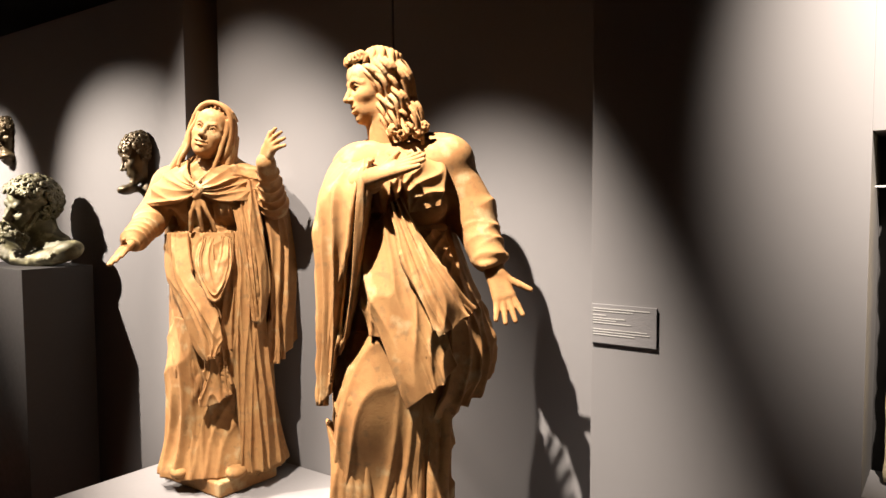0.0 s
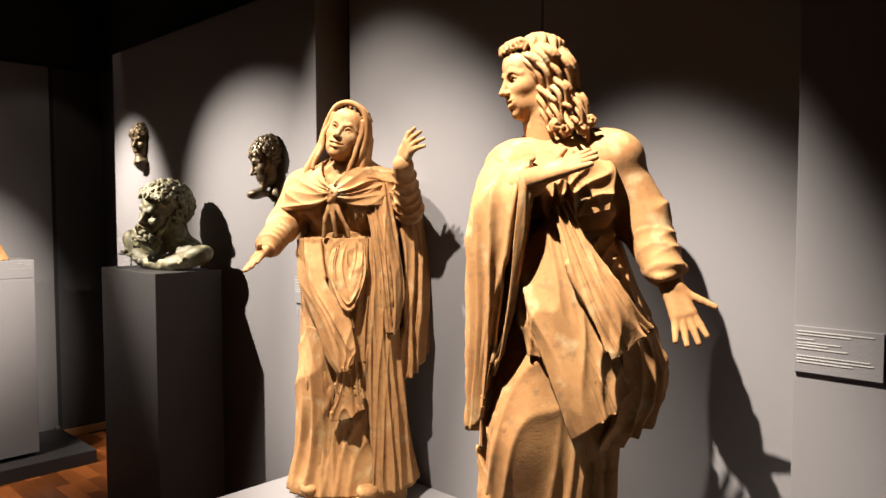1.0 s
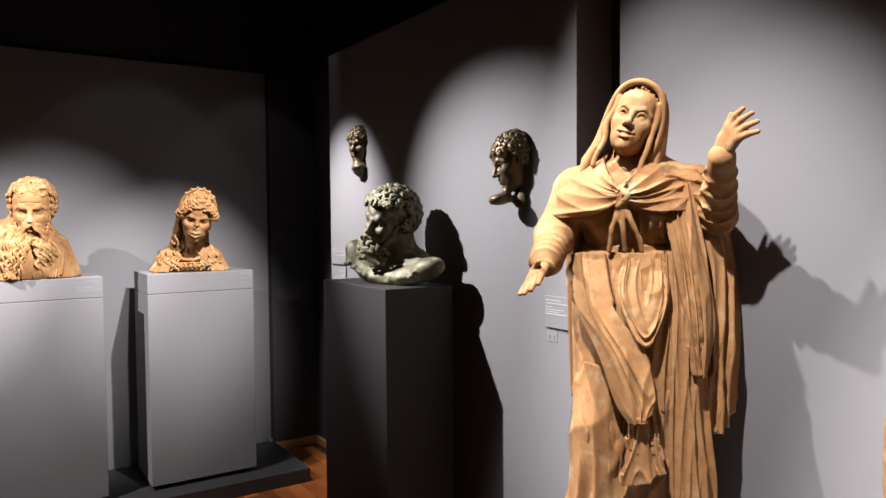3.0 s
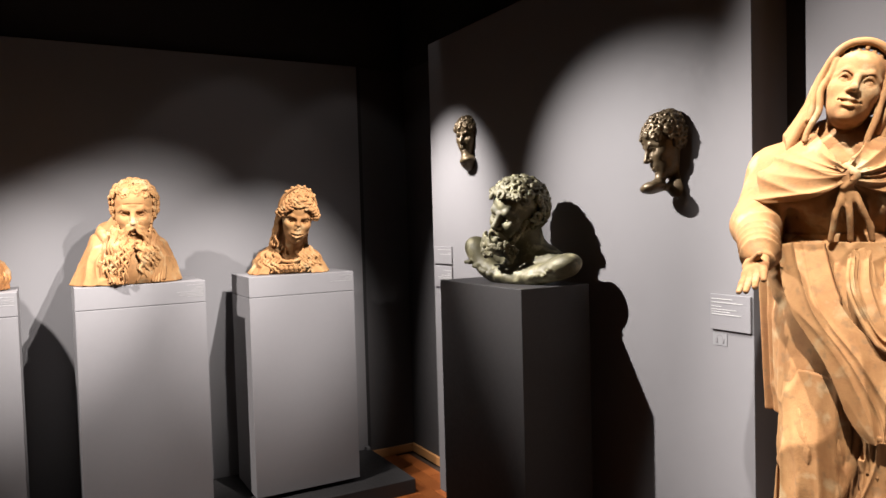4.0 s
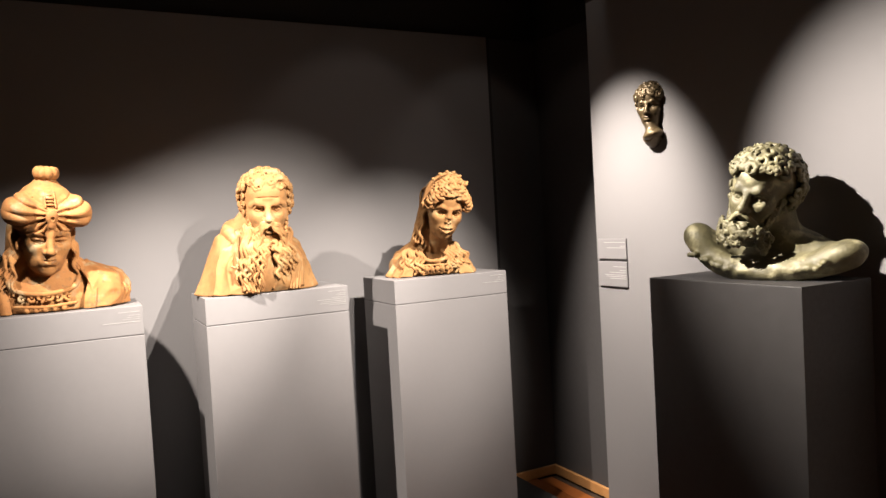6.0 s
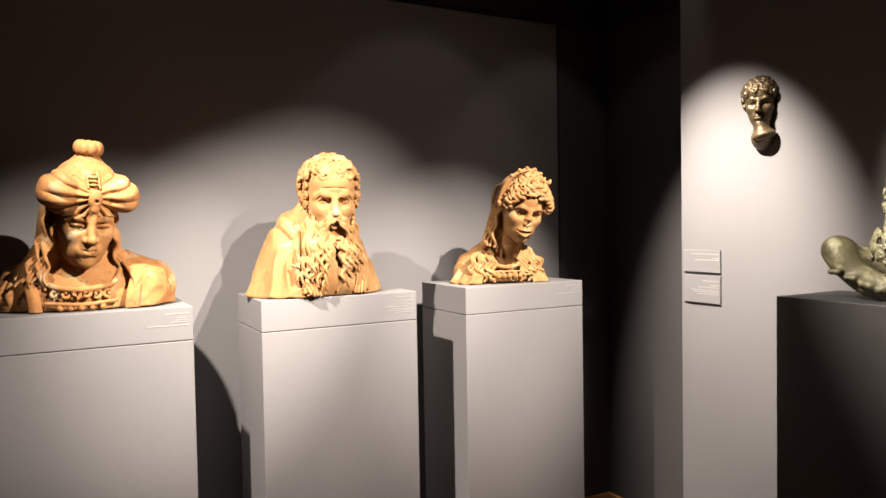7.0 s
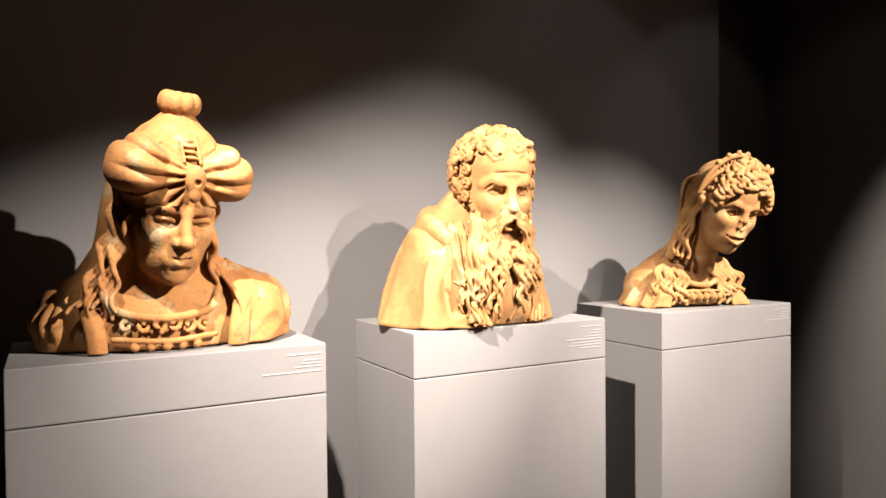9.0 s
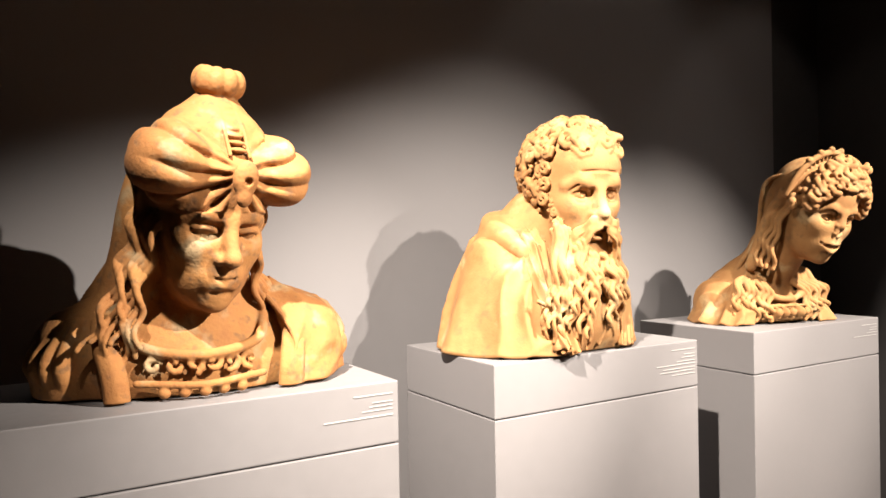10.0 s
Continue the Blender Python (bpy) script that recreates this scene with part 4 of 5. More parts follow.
# ---- bronze bust of a bearded man ----
def bronze_bust():
    random.seed(14)
    c = Clay((-0.40, -0.24, -0.01), (0.36, 0.22, 0.52), 0.0025)
    # bare shoulders ending in a curved lower edge, one raised
    c.rope([(-0.285, -0.01, 0.155), (-0.24, -0.02, 0.100), (-0.16, -0.03, 0.050), (0, -0.045, 0.035), (0.13, -0.03, 0.050), (0.225, 0.0, 0.085)], 0.042, 0.040, 0.03)
    c.ball((0.205, 0.0, 0.085), (0.075, 0.065, 0.042), 0.03, (0, -18, 0))
    c.ball((-0.262, 0.0, 0.145), (0.062, 0.06, 0.045), 0.03, (0, 45, 0))
    c.ball((0, 0.05, 0.10), (0.14, 0.08, 0.08), 0.05)
    c.rope([(-0.20, 0.05, 0.12), (-0.02, 0.08, 0.13), (0.16, 0.05, 0.085)], 0.044, 0.036, 0.04)
    c.limb((-0.01, 0.04, 0.10), (-0.03, 0.02, 0.26), 0.080, 0.078, 0.03)
    for i in range(21):
        x = -0.28 + i * 0.023
        c.ball((x, -0.075, 0.03 + 0.9 * x * x + random.uniform(-0.01, 0.01)), random.uniform(0.005, 0.010), 0.02)
    m = pose(-0.040, -0.015, 0.290, 2, 14, 0)
    c.place(m, 0.275)
    carve_head(c, brow=0.058, stern=0.02, mouth=0.02)
    c.ball((0, 0.08, 0.16), (0.37, 0.42, 0.38), 0.01)
    curly_cap(c, 120, 0.078, 0.036, low=-0.25, front=0.28, swell=1.22)
    for i in range(11):
        x = -0.26 + i * 0.052
        c.curl((x, -0.28 - 0.06 * math.cos(x * 5), 0.36), (x, -0.9, 0.5), 0.052, 0.026)
    for s in (-1, 1):
        for k in range(10):
            c.curl((s * (0.30 - 0.01 * k), -0.08 - 0.02 * k, -0.02 - 0.042 * k), (s, -0.7, 0), 0.042, 0.024)
        for k in range(3):
            c.rope([(s * 0.01, -0.41, -0.20), (s * 0.08, -0.41, -0.215 - 0.015 * k), (s * 0.17, -0.33, -0.30 - 0.02 * k)], 0.026, 0.016, 0.01)
    for i in range(60):
        a = random.uniform(-1.25, 1.25)
        z = random.uniform(-0.62, -0.34)
        r = 0.29 + 0.05 * math.cos((z + 0.48) * 6)
        c.curl((r * math.sin(a), -0.13 - r * math.cos(a), z), (math.sin(a), -math.cos(a), -0.2), 0.040, 0.024)
    c.ball((0, -0.18, -0.47), (0.235, 0.215, 0.16), 0.05)
    c.place(Matrix.Identity(4), 1.0)
    return statue("bust", [c], BRONZE_GREEN, facing(-3.845, 1.63, 1.305, -76), "green patinated bronze bust of a curly bearded man", "bust")


# ---- bronze heads fixed to the wall ----
def wall_mask(m, size, turn, label, neck):
    random.seed(15)
    c = Clay((-0.22, -0.24, -0.24), (0.22, 0.12, 0.20), 0.0024)
    c.place(pose(0, 0, 0, *turn), size)
    carve_head(c, brow=0.036)
    curly_cap(c, 130, 0.080, 0.040, low=-0.05, front=0.20, swell=1.10)
    c.rope([(0, 0.05, -0.25), (0.02, 0.05, -0.55), (0.04, -0.02, -0.75)], 0.19, 0.21, 0.06)
    c.place(Matrix.Identity(4), 1.0)
    c.ball(neck, (0.046, 0.042, 0.022), 0.05, (0, -12, 0))
    y = c.axes[1][None, :, None]
    c.field = np.maximum(c.field, y - 0.0)
    return statue("wall_mask", [c], BRONZE, m, label, "mask", "bronze masks on the panel")


# ---- terracotta statue of a veiled woman ----
def woman_statue():
    random.seed(16)
    c = Clay((-0.40, -0.46, -0.005), (0.40, 0.27, 1.47), 0.0036)

    def skirt(theta, z):
        low = np.clip((0.75 - z) / 0.7, 0, 1)
        pleat = 0.6 - np.abs(np.sin(5.5 * theta + 0.9 * np.sin(5 * z)))
        fine = 0.6 - np.abs(np.sin(9.5 * theta + 1.3 * np.sin(4 * z + 1)))
        return low * (0.13 * pleat + 0.06 * fine) + 0.012 * np.sin(7 * theta + 9 * z)

    # gown: flared at the hem, narrow at the belt
    c.loft([0.05, 0.10, 0.30, 0.55, 0.78, 0.92, 1.0], [-0.01, -0.01, -0.01, -0.02, -0.03, -0.04, -0.045], [0.01, 0.01, 0.02, 0.02, 0.02, 0.02, 0.02], [0.235, 0.215, 0.185, 0.19, 0.185, 0.145, 0.13], [0.19, 0.175, 0.15, 0.14, 0.135, 0.115, 0.105], skirt, 0.02)
    c.loft([0.96, 1.04, 1.12, 1.20, 1.25], [-0.045, -0.045, -0.045, -0.045, -0.04], [0.02, 0.01, 0.01, 0.02, 0.03], [0.125, 0.135, 0.145, 0.15, 0.10], [0.10, 0.11, 0.115, 0.10, 0.07], None, 0.03)
    for s in (-1, 1):
        c.ball((-0.045 + s * 0.065, -0.075, 1.085), (0.062, 0.05, 0.055), 0.025)
        c.limb((-0.045, 0.02, 1.22), (-0.045 + s * 0.15, 0.02, 1.17), 0.075, 0.075, 0.04)
    c.rope([(-0.17, -0.05, 0.985), (-0.045, -0.115, 0.965), (0.085, -0.05, 0.985)], 0.012, 0.012, 0.010)
    # long vertical folds of the gown
    for i in range(17):
        a = -1.5 + i * 0.19 + random.uniform(-0.05, 0.05)
        top = random.uniform(0.55, 0.92)
        sway = random.uniform(-0.05, 0.05)
        pts = []
        for t in (0.0, 0.35, 0.7, 1.0):
            z = top + (0.06 - top) * t
            rx, ry = np.interp(z, [0.05, 0.3, 0.55, 0.78, 0.92], [0.235, 0.185, 0.19, 0.185, 0.145]), np.interp(z, [0.05, 0.3, 0.55, 0.78, 0.92], [0.19, 0.15, 0.14, 0.135, 0.115])
            aa = a * (0.75 + 0.25 * t) + sway * t
            pts.append((-0.02 + rx * math.sin(aa), 0.015 - ry * math.cos(aa), z))
        c.rope(pts, 0.010, random.uniform(0.016, 0.024), 0.012)
    for i in range(12):
        a = -1.3 + i * 0.23
        c.rope([(-0.02 + 0.19 * math.sin(a), 0.02 - 0.15 * math.cos(a), 0.42), (-0.01 + 0.20 * math.sin(a * 1.03), 0.015 - 0.165 * math.cos(a), 0.22), (-0.01 + 0.24 * math.sin(a * 1.06), 0.01 - 0.195 * math.cos(a), 0.04)], 0.006, 0.012, 0.012, carve=True)
    # bent knee pushing through the cloth, and the falling edge below it
    c.limb((-0.09, -0.02, 0.78), (-0.115, -0.095, 0.47), 0.085, 0.062, 0.07)
    c.limb((-0.115, -0.095, 0.47), (-0.12, -0.05, 0.14), 0.060, 0.05, 0.06)
    for k in range(4):
        c.rope([(-0.20, -0.02, 0.46 - 0.02 * k), (-0.15, -0.14, 0.36 - 0.035 * k), (-0.07, -0.165, 0.40 + 0.01 * k), (-0.045, -0.165, 0.55)], 0.013, 0.009, 0.008)
    sheets = [
        # apron of the cloak across the front, with two rounded tails
        cloth([[(-0.215, -0.052, 0.975), (-0.195, -0.122, 0.83), (-0.125, -0.192, 0.69), (-0.080, -0.217, 0.57), (-0.045, -0.227, 0.515)],
               [(-0.180, -0.092, 0.985), (-0.150, -0.162, 0.83), (-0.075, -0.212, 0.70), (-0.025, -0.227, 0.58), (-0.015, -0.234, 0.520)],
               [(-0.120, -0.127, 0.985), (-0.085, -0.182, 0.83), (-0.005, -0.212, 0.72), (0.025, -0.222, 0.61), (0.018, -0.230, 0.545)]],
              (0, -1, 0), 2.6, (0.004, 0.005), 51, 0.018, 0.5),
        cloth([[(-0.060, -0.191, 0.60), (-0.045, -0.201, 0.47), (-0.060, -0.211, 0.335)],
               [(-0.020, -0.201, 0.60), (-0.005, -0.211, 0.48), (0.000, -0.221, 0.350)],
               [(0.020, -0.191, 0.60), (0.030, -0.196, 0.50), (0.055, -0.201, 0.390)]],
              (0, -1, 0), 2.2, (0.004, 0.012), 52, 0.016, 0.4),
        # cloak over the raised arm's shoulder, gathered to a point
        cloth([[(0.046, -0.112, 1.13), (0.081, -0.137, 0.96), (0.106, -0.152, 0.81), (0.131, -0.157, 0.65)],
               [(0.086, -0.092, 1.17), (0.126, -0.137, 0.98), (0.151, -0.152, 0.81), (0.156, -0.157, 0.64)],
               [(0.126, -0.072, 1.19), (0.161, -0.102, 1.00), (0.191, -0.107, 0.81), (0.176, -0.122, 0.68)]],
              (0.2, -1, 0), 4, (0.004, 0.008), 53, 0.016, 0.35),
        # hanging end behind it, with a stepped hem
        cloth([[(0.128, -0.020, 1.18), (0.193, -0.060, 0.96), (0.193, -0.090, 0.72), (0.178, -0.100, 0.455)],
               [(0.178, 0.020, 1.20), (0.233, 0.000, 0.98), (0.233, -0.040, 0.72), (0.218, -0.050, 0.475)],
               [(0.198, 0.070, 1.21), (0.263, 0.060, 0.98), (0.268, 0.030, 0.74), (0.263, 0.020, 0.52)],
               [(0.178, 0.130, 1.21), (0.263, 0.140, 0.98), (0.273, 0.110, 0.75), (0.283, 0.100, 0.565)]],
              (0.6, -0.8, 0), 5, (0.003, 0.015), 54, 0.016, 0.35),
        # long gathers beside the belly
        cloth([[(0.055, -0.125, 0.99), (0.07, -0.165, 0.72), (0.075, -0.180, 0.40), (0.08, -0.20, 0.07)],
               [(0.095, -0.105, 0.99), (0.12, -0.145, 0.72), (0.135, -0.160, 0.40), (0.15, -0.18, 0.07)],
               [(0.12, -0.06, 1.0), (0.16, -0.09, 0.72), (0.19, -0.10, 0.40), (0.22, -0.10, 0.07)]],
              (0.3, -1, 0), 5, (0.005, 0.010), 55, 0.011, 0.5),
        # short cape over both shoulders, drawn to a knot on the chest
        cloth([[(-0.072, -0.155, 1.165), (-0.105, -0.125, 1.215), (-0.120, -0.05, 1.265), (-0.110, 0.05, 1.285)],
               [(-0.072, -0.160, 1.155), (-0.130, -0.140, 1.180), (-0.195, -0.06, 1.215), (-0.195, 0.05, 1.220)],
               [(-0.072, -0.160, 1.145), (-0.140, -0.145, 1.135), (-0.245, -0.085, 1.150), (-0.265, 0.03, 1.150)],
               [(-0.072, -0.155, 1.130), (-0.145, -0.145, 1.095), (-0.255, -0.095, 1.085), (-0.295, 0.02, 1.080)]],
              (-0.5, -0.8, 0.3), 4.0, (0.006, 0.005), 56, 0.011, 0.35),
        cloth([[(-0.066, -0.155, 1.165), (-0.030, -0.125, 1.215), (0.000, -0.05, 1.265), (0.010, 0.05, 1.285)],
               [(-0.066, -0.160, 1.155), (0.000, -0.140, 1.180), (0.075, -0.06, 1.225), (0.090, 0.05, 1.235)],
               [(-0.066, -0.160, 1.145), (0.010, -0.145, 1.140), (0.110, -0.085, 1.165), (0.150, 0.03, 1.175)],
               [(-0.066, -0.155, 1.130), (0.015, -0.145, 1.105), (0.115, -0.105, 1.105), (0.175, 0.02, 1.115)]],
              (0.4, -0.9, 0.3), 4.0, (0.006, 0.005), 57, 0.011, 0.35),
    ]
    # gown gathered under the belt, swinging loop over the belly, and the skirt below
    sheets += [
        cloth([[(-0.15, -0.075, 0.985), (-0.13, -0.135, 0.82), (-0.09, -0.160, 0.54)],
               [(-0.07, -0.125, 0.985), (-0.05, -0.165, 0.82), (-0.03, -0.172, 0.54)],
               [(0.01, -0.130, 0.985), (0.03, -0.165, 0.82), (0.04, -0.170, 0.54)],
               [(0.08, -0.100, 0.985), (0.10, -0.135, 0.82), (0.11, -0.148, 0.54)]], (0, -1, 0), 6, (0.004, 0.006), 58, 0.010, 0.7),
        cloth([[(-0.055, -0.135, 0.965), (-0.065, -0.185, 0.86), (0.0, -0.215, 0.735), (0.055, -0.185, 0.84), (0.050, -0.135, 0.965)],
               [(-0.035, -0.135, 0.970), (-0.035, -0.180, 0.88), (0.0, -0.205, 0.800), (0.030, -0.180, 0.875), (0.030, -0.135, 0.970)],
               [(-0.015, -0.130, 0.970), (-0.010, -0.160, 0.915), (0.0, -0.170, 0.880), (0.010, -0.160, 0.915), (0.010, -0.130, 0.970)]], (0, -1, 0), 2.6, (0.005, 0.005), 59, 0.009, 0.3, nu=50),
        cloth([[(-0.20, -0.06, 0.66), (-0.215, -0.10, 0.45), (-0.225, -0.10, 0.24), (-0.255, -0.12, 0.055)],
               [(-0.13, -0.155, 0.66), (-0.145, -0.175, 0.45), (-0.150, -0.165, 0.24), (-0.165, -0.20, 0.055)],
               [(-0.05, -0.165, 0.62), (-0.05, -0.165, 0.45), (-0.06, -0.175, 0.24), (-0.06, -0.215, 0.060)],
               [(0.03, -0.165, 0.60), (0.035, -0.165, 0.45), (0.03, -0.175, 0.24), (0.04, -0.205, 0.060)],
               [(0.10, -0.145, 0.60), (0.115, -0.145, 0.45), (0.12, -0.150, 0.24), (0.13, -0.175, 0.055)]], (0, -1, 0), 7, (0.002, 0.013), 60, 0.010, 0.7),
    ]
    # short cape gathered in a knot on the chest
    c.loft([1.10, 1.15, 1.20, 1.26, 1.30], [-0.045, -0.045, -0.04, -0.035, -0.03], [0.03] * 5, [0.225, 0.21, 0.175, 0.10, 0.07], [0.125, 0.12, 0.11, 0.085, 0.065], lambda th, z: 0.03 * np.sin(13 * th + 20 * z), 0.02)
    for s in (-1, 1):
        for k in range(6):
            c.rope([(-0.068, -0.122, 1.150), (-0.05 + s * (0.07 + 0.004 * k), -0.108, 1.175 - 0.022 * k + 0.02), (-0.045 + s * (0.150 + 0.006 * k), -0.055, 1.200 - 0.022 * k), (-0.045 + s * (0.20 + 0.004 * k), 0.02, 1.21 - 0.020 * k)], 0.0085, 0.006, 0.016)
    c.ball((-0.068, -0.142, 1.145), (0.022, 0.020, 0.026), 0.008)
    c.rope([(-0.068, -0.148, 1.17), (-0.05, -0.158, 1.145), (-0.075, -0.15, 1.12)], 0.010, 0.010, 0.004)
    for dx in (-0.03, 0.0, 0.03):
        c.rope([(-0.066, -0.14, 1.13), (-0.06 + dx, -0.145, 1.06), (-0.055 + dx * 1.5, -0.125, 0.99)], 0.009, 0.007, 0.008)
    c.loft([0.50, 0.8, 1.1, 1.22], [0.0, 0.0, -0.02, -0.03], [0.11, 0.11, 0.10, 0.08], [0.22, 0.23, 0.22, 0.15], [0.06, 0.07, 0.08, 0.08], lambda th, z: 0.05 * np.sin(15 * th), 0.03)
    for k in range(5):
        c.rope([(-0.20 + 0.01 * k, 0.03 + 0.02 * k, 1.06), (-0.215 + 0.012 * k, 0.02 + 0.02 * k, 0.95), (-0.20 + 0.01 * k, -0.01 + 0.02 * k, 0.84)], 0.022, 0.020, 0.012)
    # arms: one lowered with open palm, one raised
    c.limb((-0.21, 0.02, 1.16), (-0.265, -0.06, 1.03), 0.065, 0.058, 0.03)
    c.limb((-0.265, -0.06, 1.03), (-0.272, -0.24, 0.965), 0.054, 0.043, 0.03)
    crumple(c, (-0.37, -0.30, 0.88), (-0.19, 0.05, 1.16), (0.15, -0.9, -0.5), 0.040, 0.0075, 21, 0.025)
    c.limb((0.14, 0.0, 1.17), (0.20, -0.03, 1.09), 0.065, 0.058, 0.03)
    c.limb((0.20, -0.03, 1.09), (0.195, -0.20, 1.245), 0.052, 0.036, 0.02)
    crumple(c, (0.13, -0.20, 1.03), (0.27, 0.03, 1.27), (0, -0.7, 0.7), 0.038, 0.006, 22, 0.025)
    crumple(c, (-0.26, -0.20, 1.05), (0.18, 0.10, 1.28), (0.15, 0.2, 1), 0.040, 0.006, 23, 0.04)
    crumple(c, (-0.20, -0.22, 0.95), (0.12, 0.0, 1.10), (1, 0, 0.25), 0.030, 0.004, 24, 0.03)
    crumple(c, (-0.26, -0.26, 0.03), (0.24, 0.12, 0.60), (1, 0.3, 0.12), 0.062, 0.006, 25, 0.05)
    crumple(c, (-0.24, -0.26, 0.50), (0.20, 0.05, 0.98), (1, 0.2, 0.55), 0.075, 0.004, 26, 0.05)
    # feet and the square block below
    c.slab((-0.0365, -0.033, 0.029), (0.189, 0.138, 0.028), 0.006, 0.004, (0, 0, -42))
    for x, y in ((-0.15, -0.16), (0.06, -0.19)):
        c.ball((x, y + 0.015, 0.080), (0.042, 0.070, 0.028), 0.012)
    hands_clay = Clay((-0.40, -0.46, 0.80), (0.34, -0.12, 1.42), 0.0026)
    hand_of(hands_clay, (-0.274, -0.245, 0.960), (-0.288, -0.305, 0.930), (0.75, -0.2, 0.5), (-0.1, -0.25, -0.35), 0.075, 0.0088, (0.02, -0.055, 0.035))
    hand_of(hands_clay, (0.192, -0.200, 1.250), (0.218, -0.235, 1.305), (0.35, -0.25, -0.75), (0.75, -0.1, -0.25), 0.070, 0.0085, (0.022, -0.012, 0.060))
    h = Clay((-0.19, -0.21, 1.15), (0.15, 0.17, 1.50), 0.0022)
    h.limb((-0.045, 0.01, 1.19), (-0.042, -0.015, 1.31), 0.052, 0.046, 0.03)
    h.place(pose(-0.030, -0.038, 1.364, -14, 17, -10), 0.212)
    carve_head(h, brow=0.034, mouth=0.03, ears=False)
    # hood with turned-back edge
    h.ball((0, 0.15, 0.12), (0.375, 0.40, 0.42), 0.03)
    for k in range(3):
        h.rope([(-0.36 - 0.03 * k, -0.02 + 0.09 * k, -0.45 - 0.06 * k), (-0.38 - 0.02 * k, -0.10 + 0.09 * k, 0.0), (-0.27, -0.24 + 0.09 * k, 0.38 + 0.02 * k), (0, -0.30 + 0.09 * k, 0.50 + 0.02 * k), (0.27, -0.24 + 0.09 * k, 0.38 + 0.02 * k), (0.38 + 0.02 * k, -0.10 + 0.09 * k, 0.0), (0.36 + 0.03 * k, -0.02 + 0.09 * k, -0.45 - 0.06 * k)], 0.045, 0.045, 0.03)
    for k in range(7):
        x = -0.24 + 0.08 * k
        h.rope([(x, -0.28 + abs(x) * 0.4, 0.42 - abs(x) * 0.3), (x * 1.1, -0.10, 0.54 - abs(x) * 0.3), (x * 1.2, 0.20, 0.52 - abs(x) * 0.4)], 0.026, 0.018, 0.02)
    for s in (-1, 1):
        h.rope([(s * 0.27, -0.20, 0.25), (s * 0.32, -0.16, -0.1), (s * 0.30, -0.14, -0.4), (s * 0.33, -0.10, -0.75)], 0.045, 0.035, 0.012, wave=0.015, turns=2)
        for k in range(3):
            h.rope([(s * 0.37, 0.02 + 0.1 * k, 0.1), (s * (0.42 + 0.03 * k), 0.06 + 0.1 * k, -0.4), (s * (0.50 + 0.06 * k), 0.08 + 0.1 * k, -0.85)], 0.06, 0.07, 0.03)
    return statue("statue", [c, h, hands_clay], TERRACOTTA, facing(-2.45, 1.70, 0.52, -48), "terracotta statue of a veiled woman gesturing with open hands", "statue", "terracotta statues on the platform", sheets)


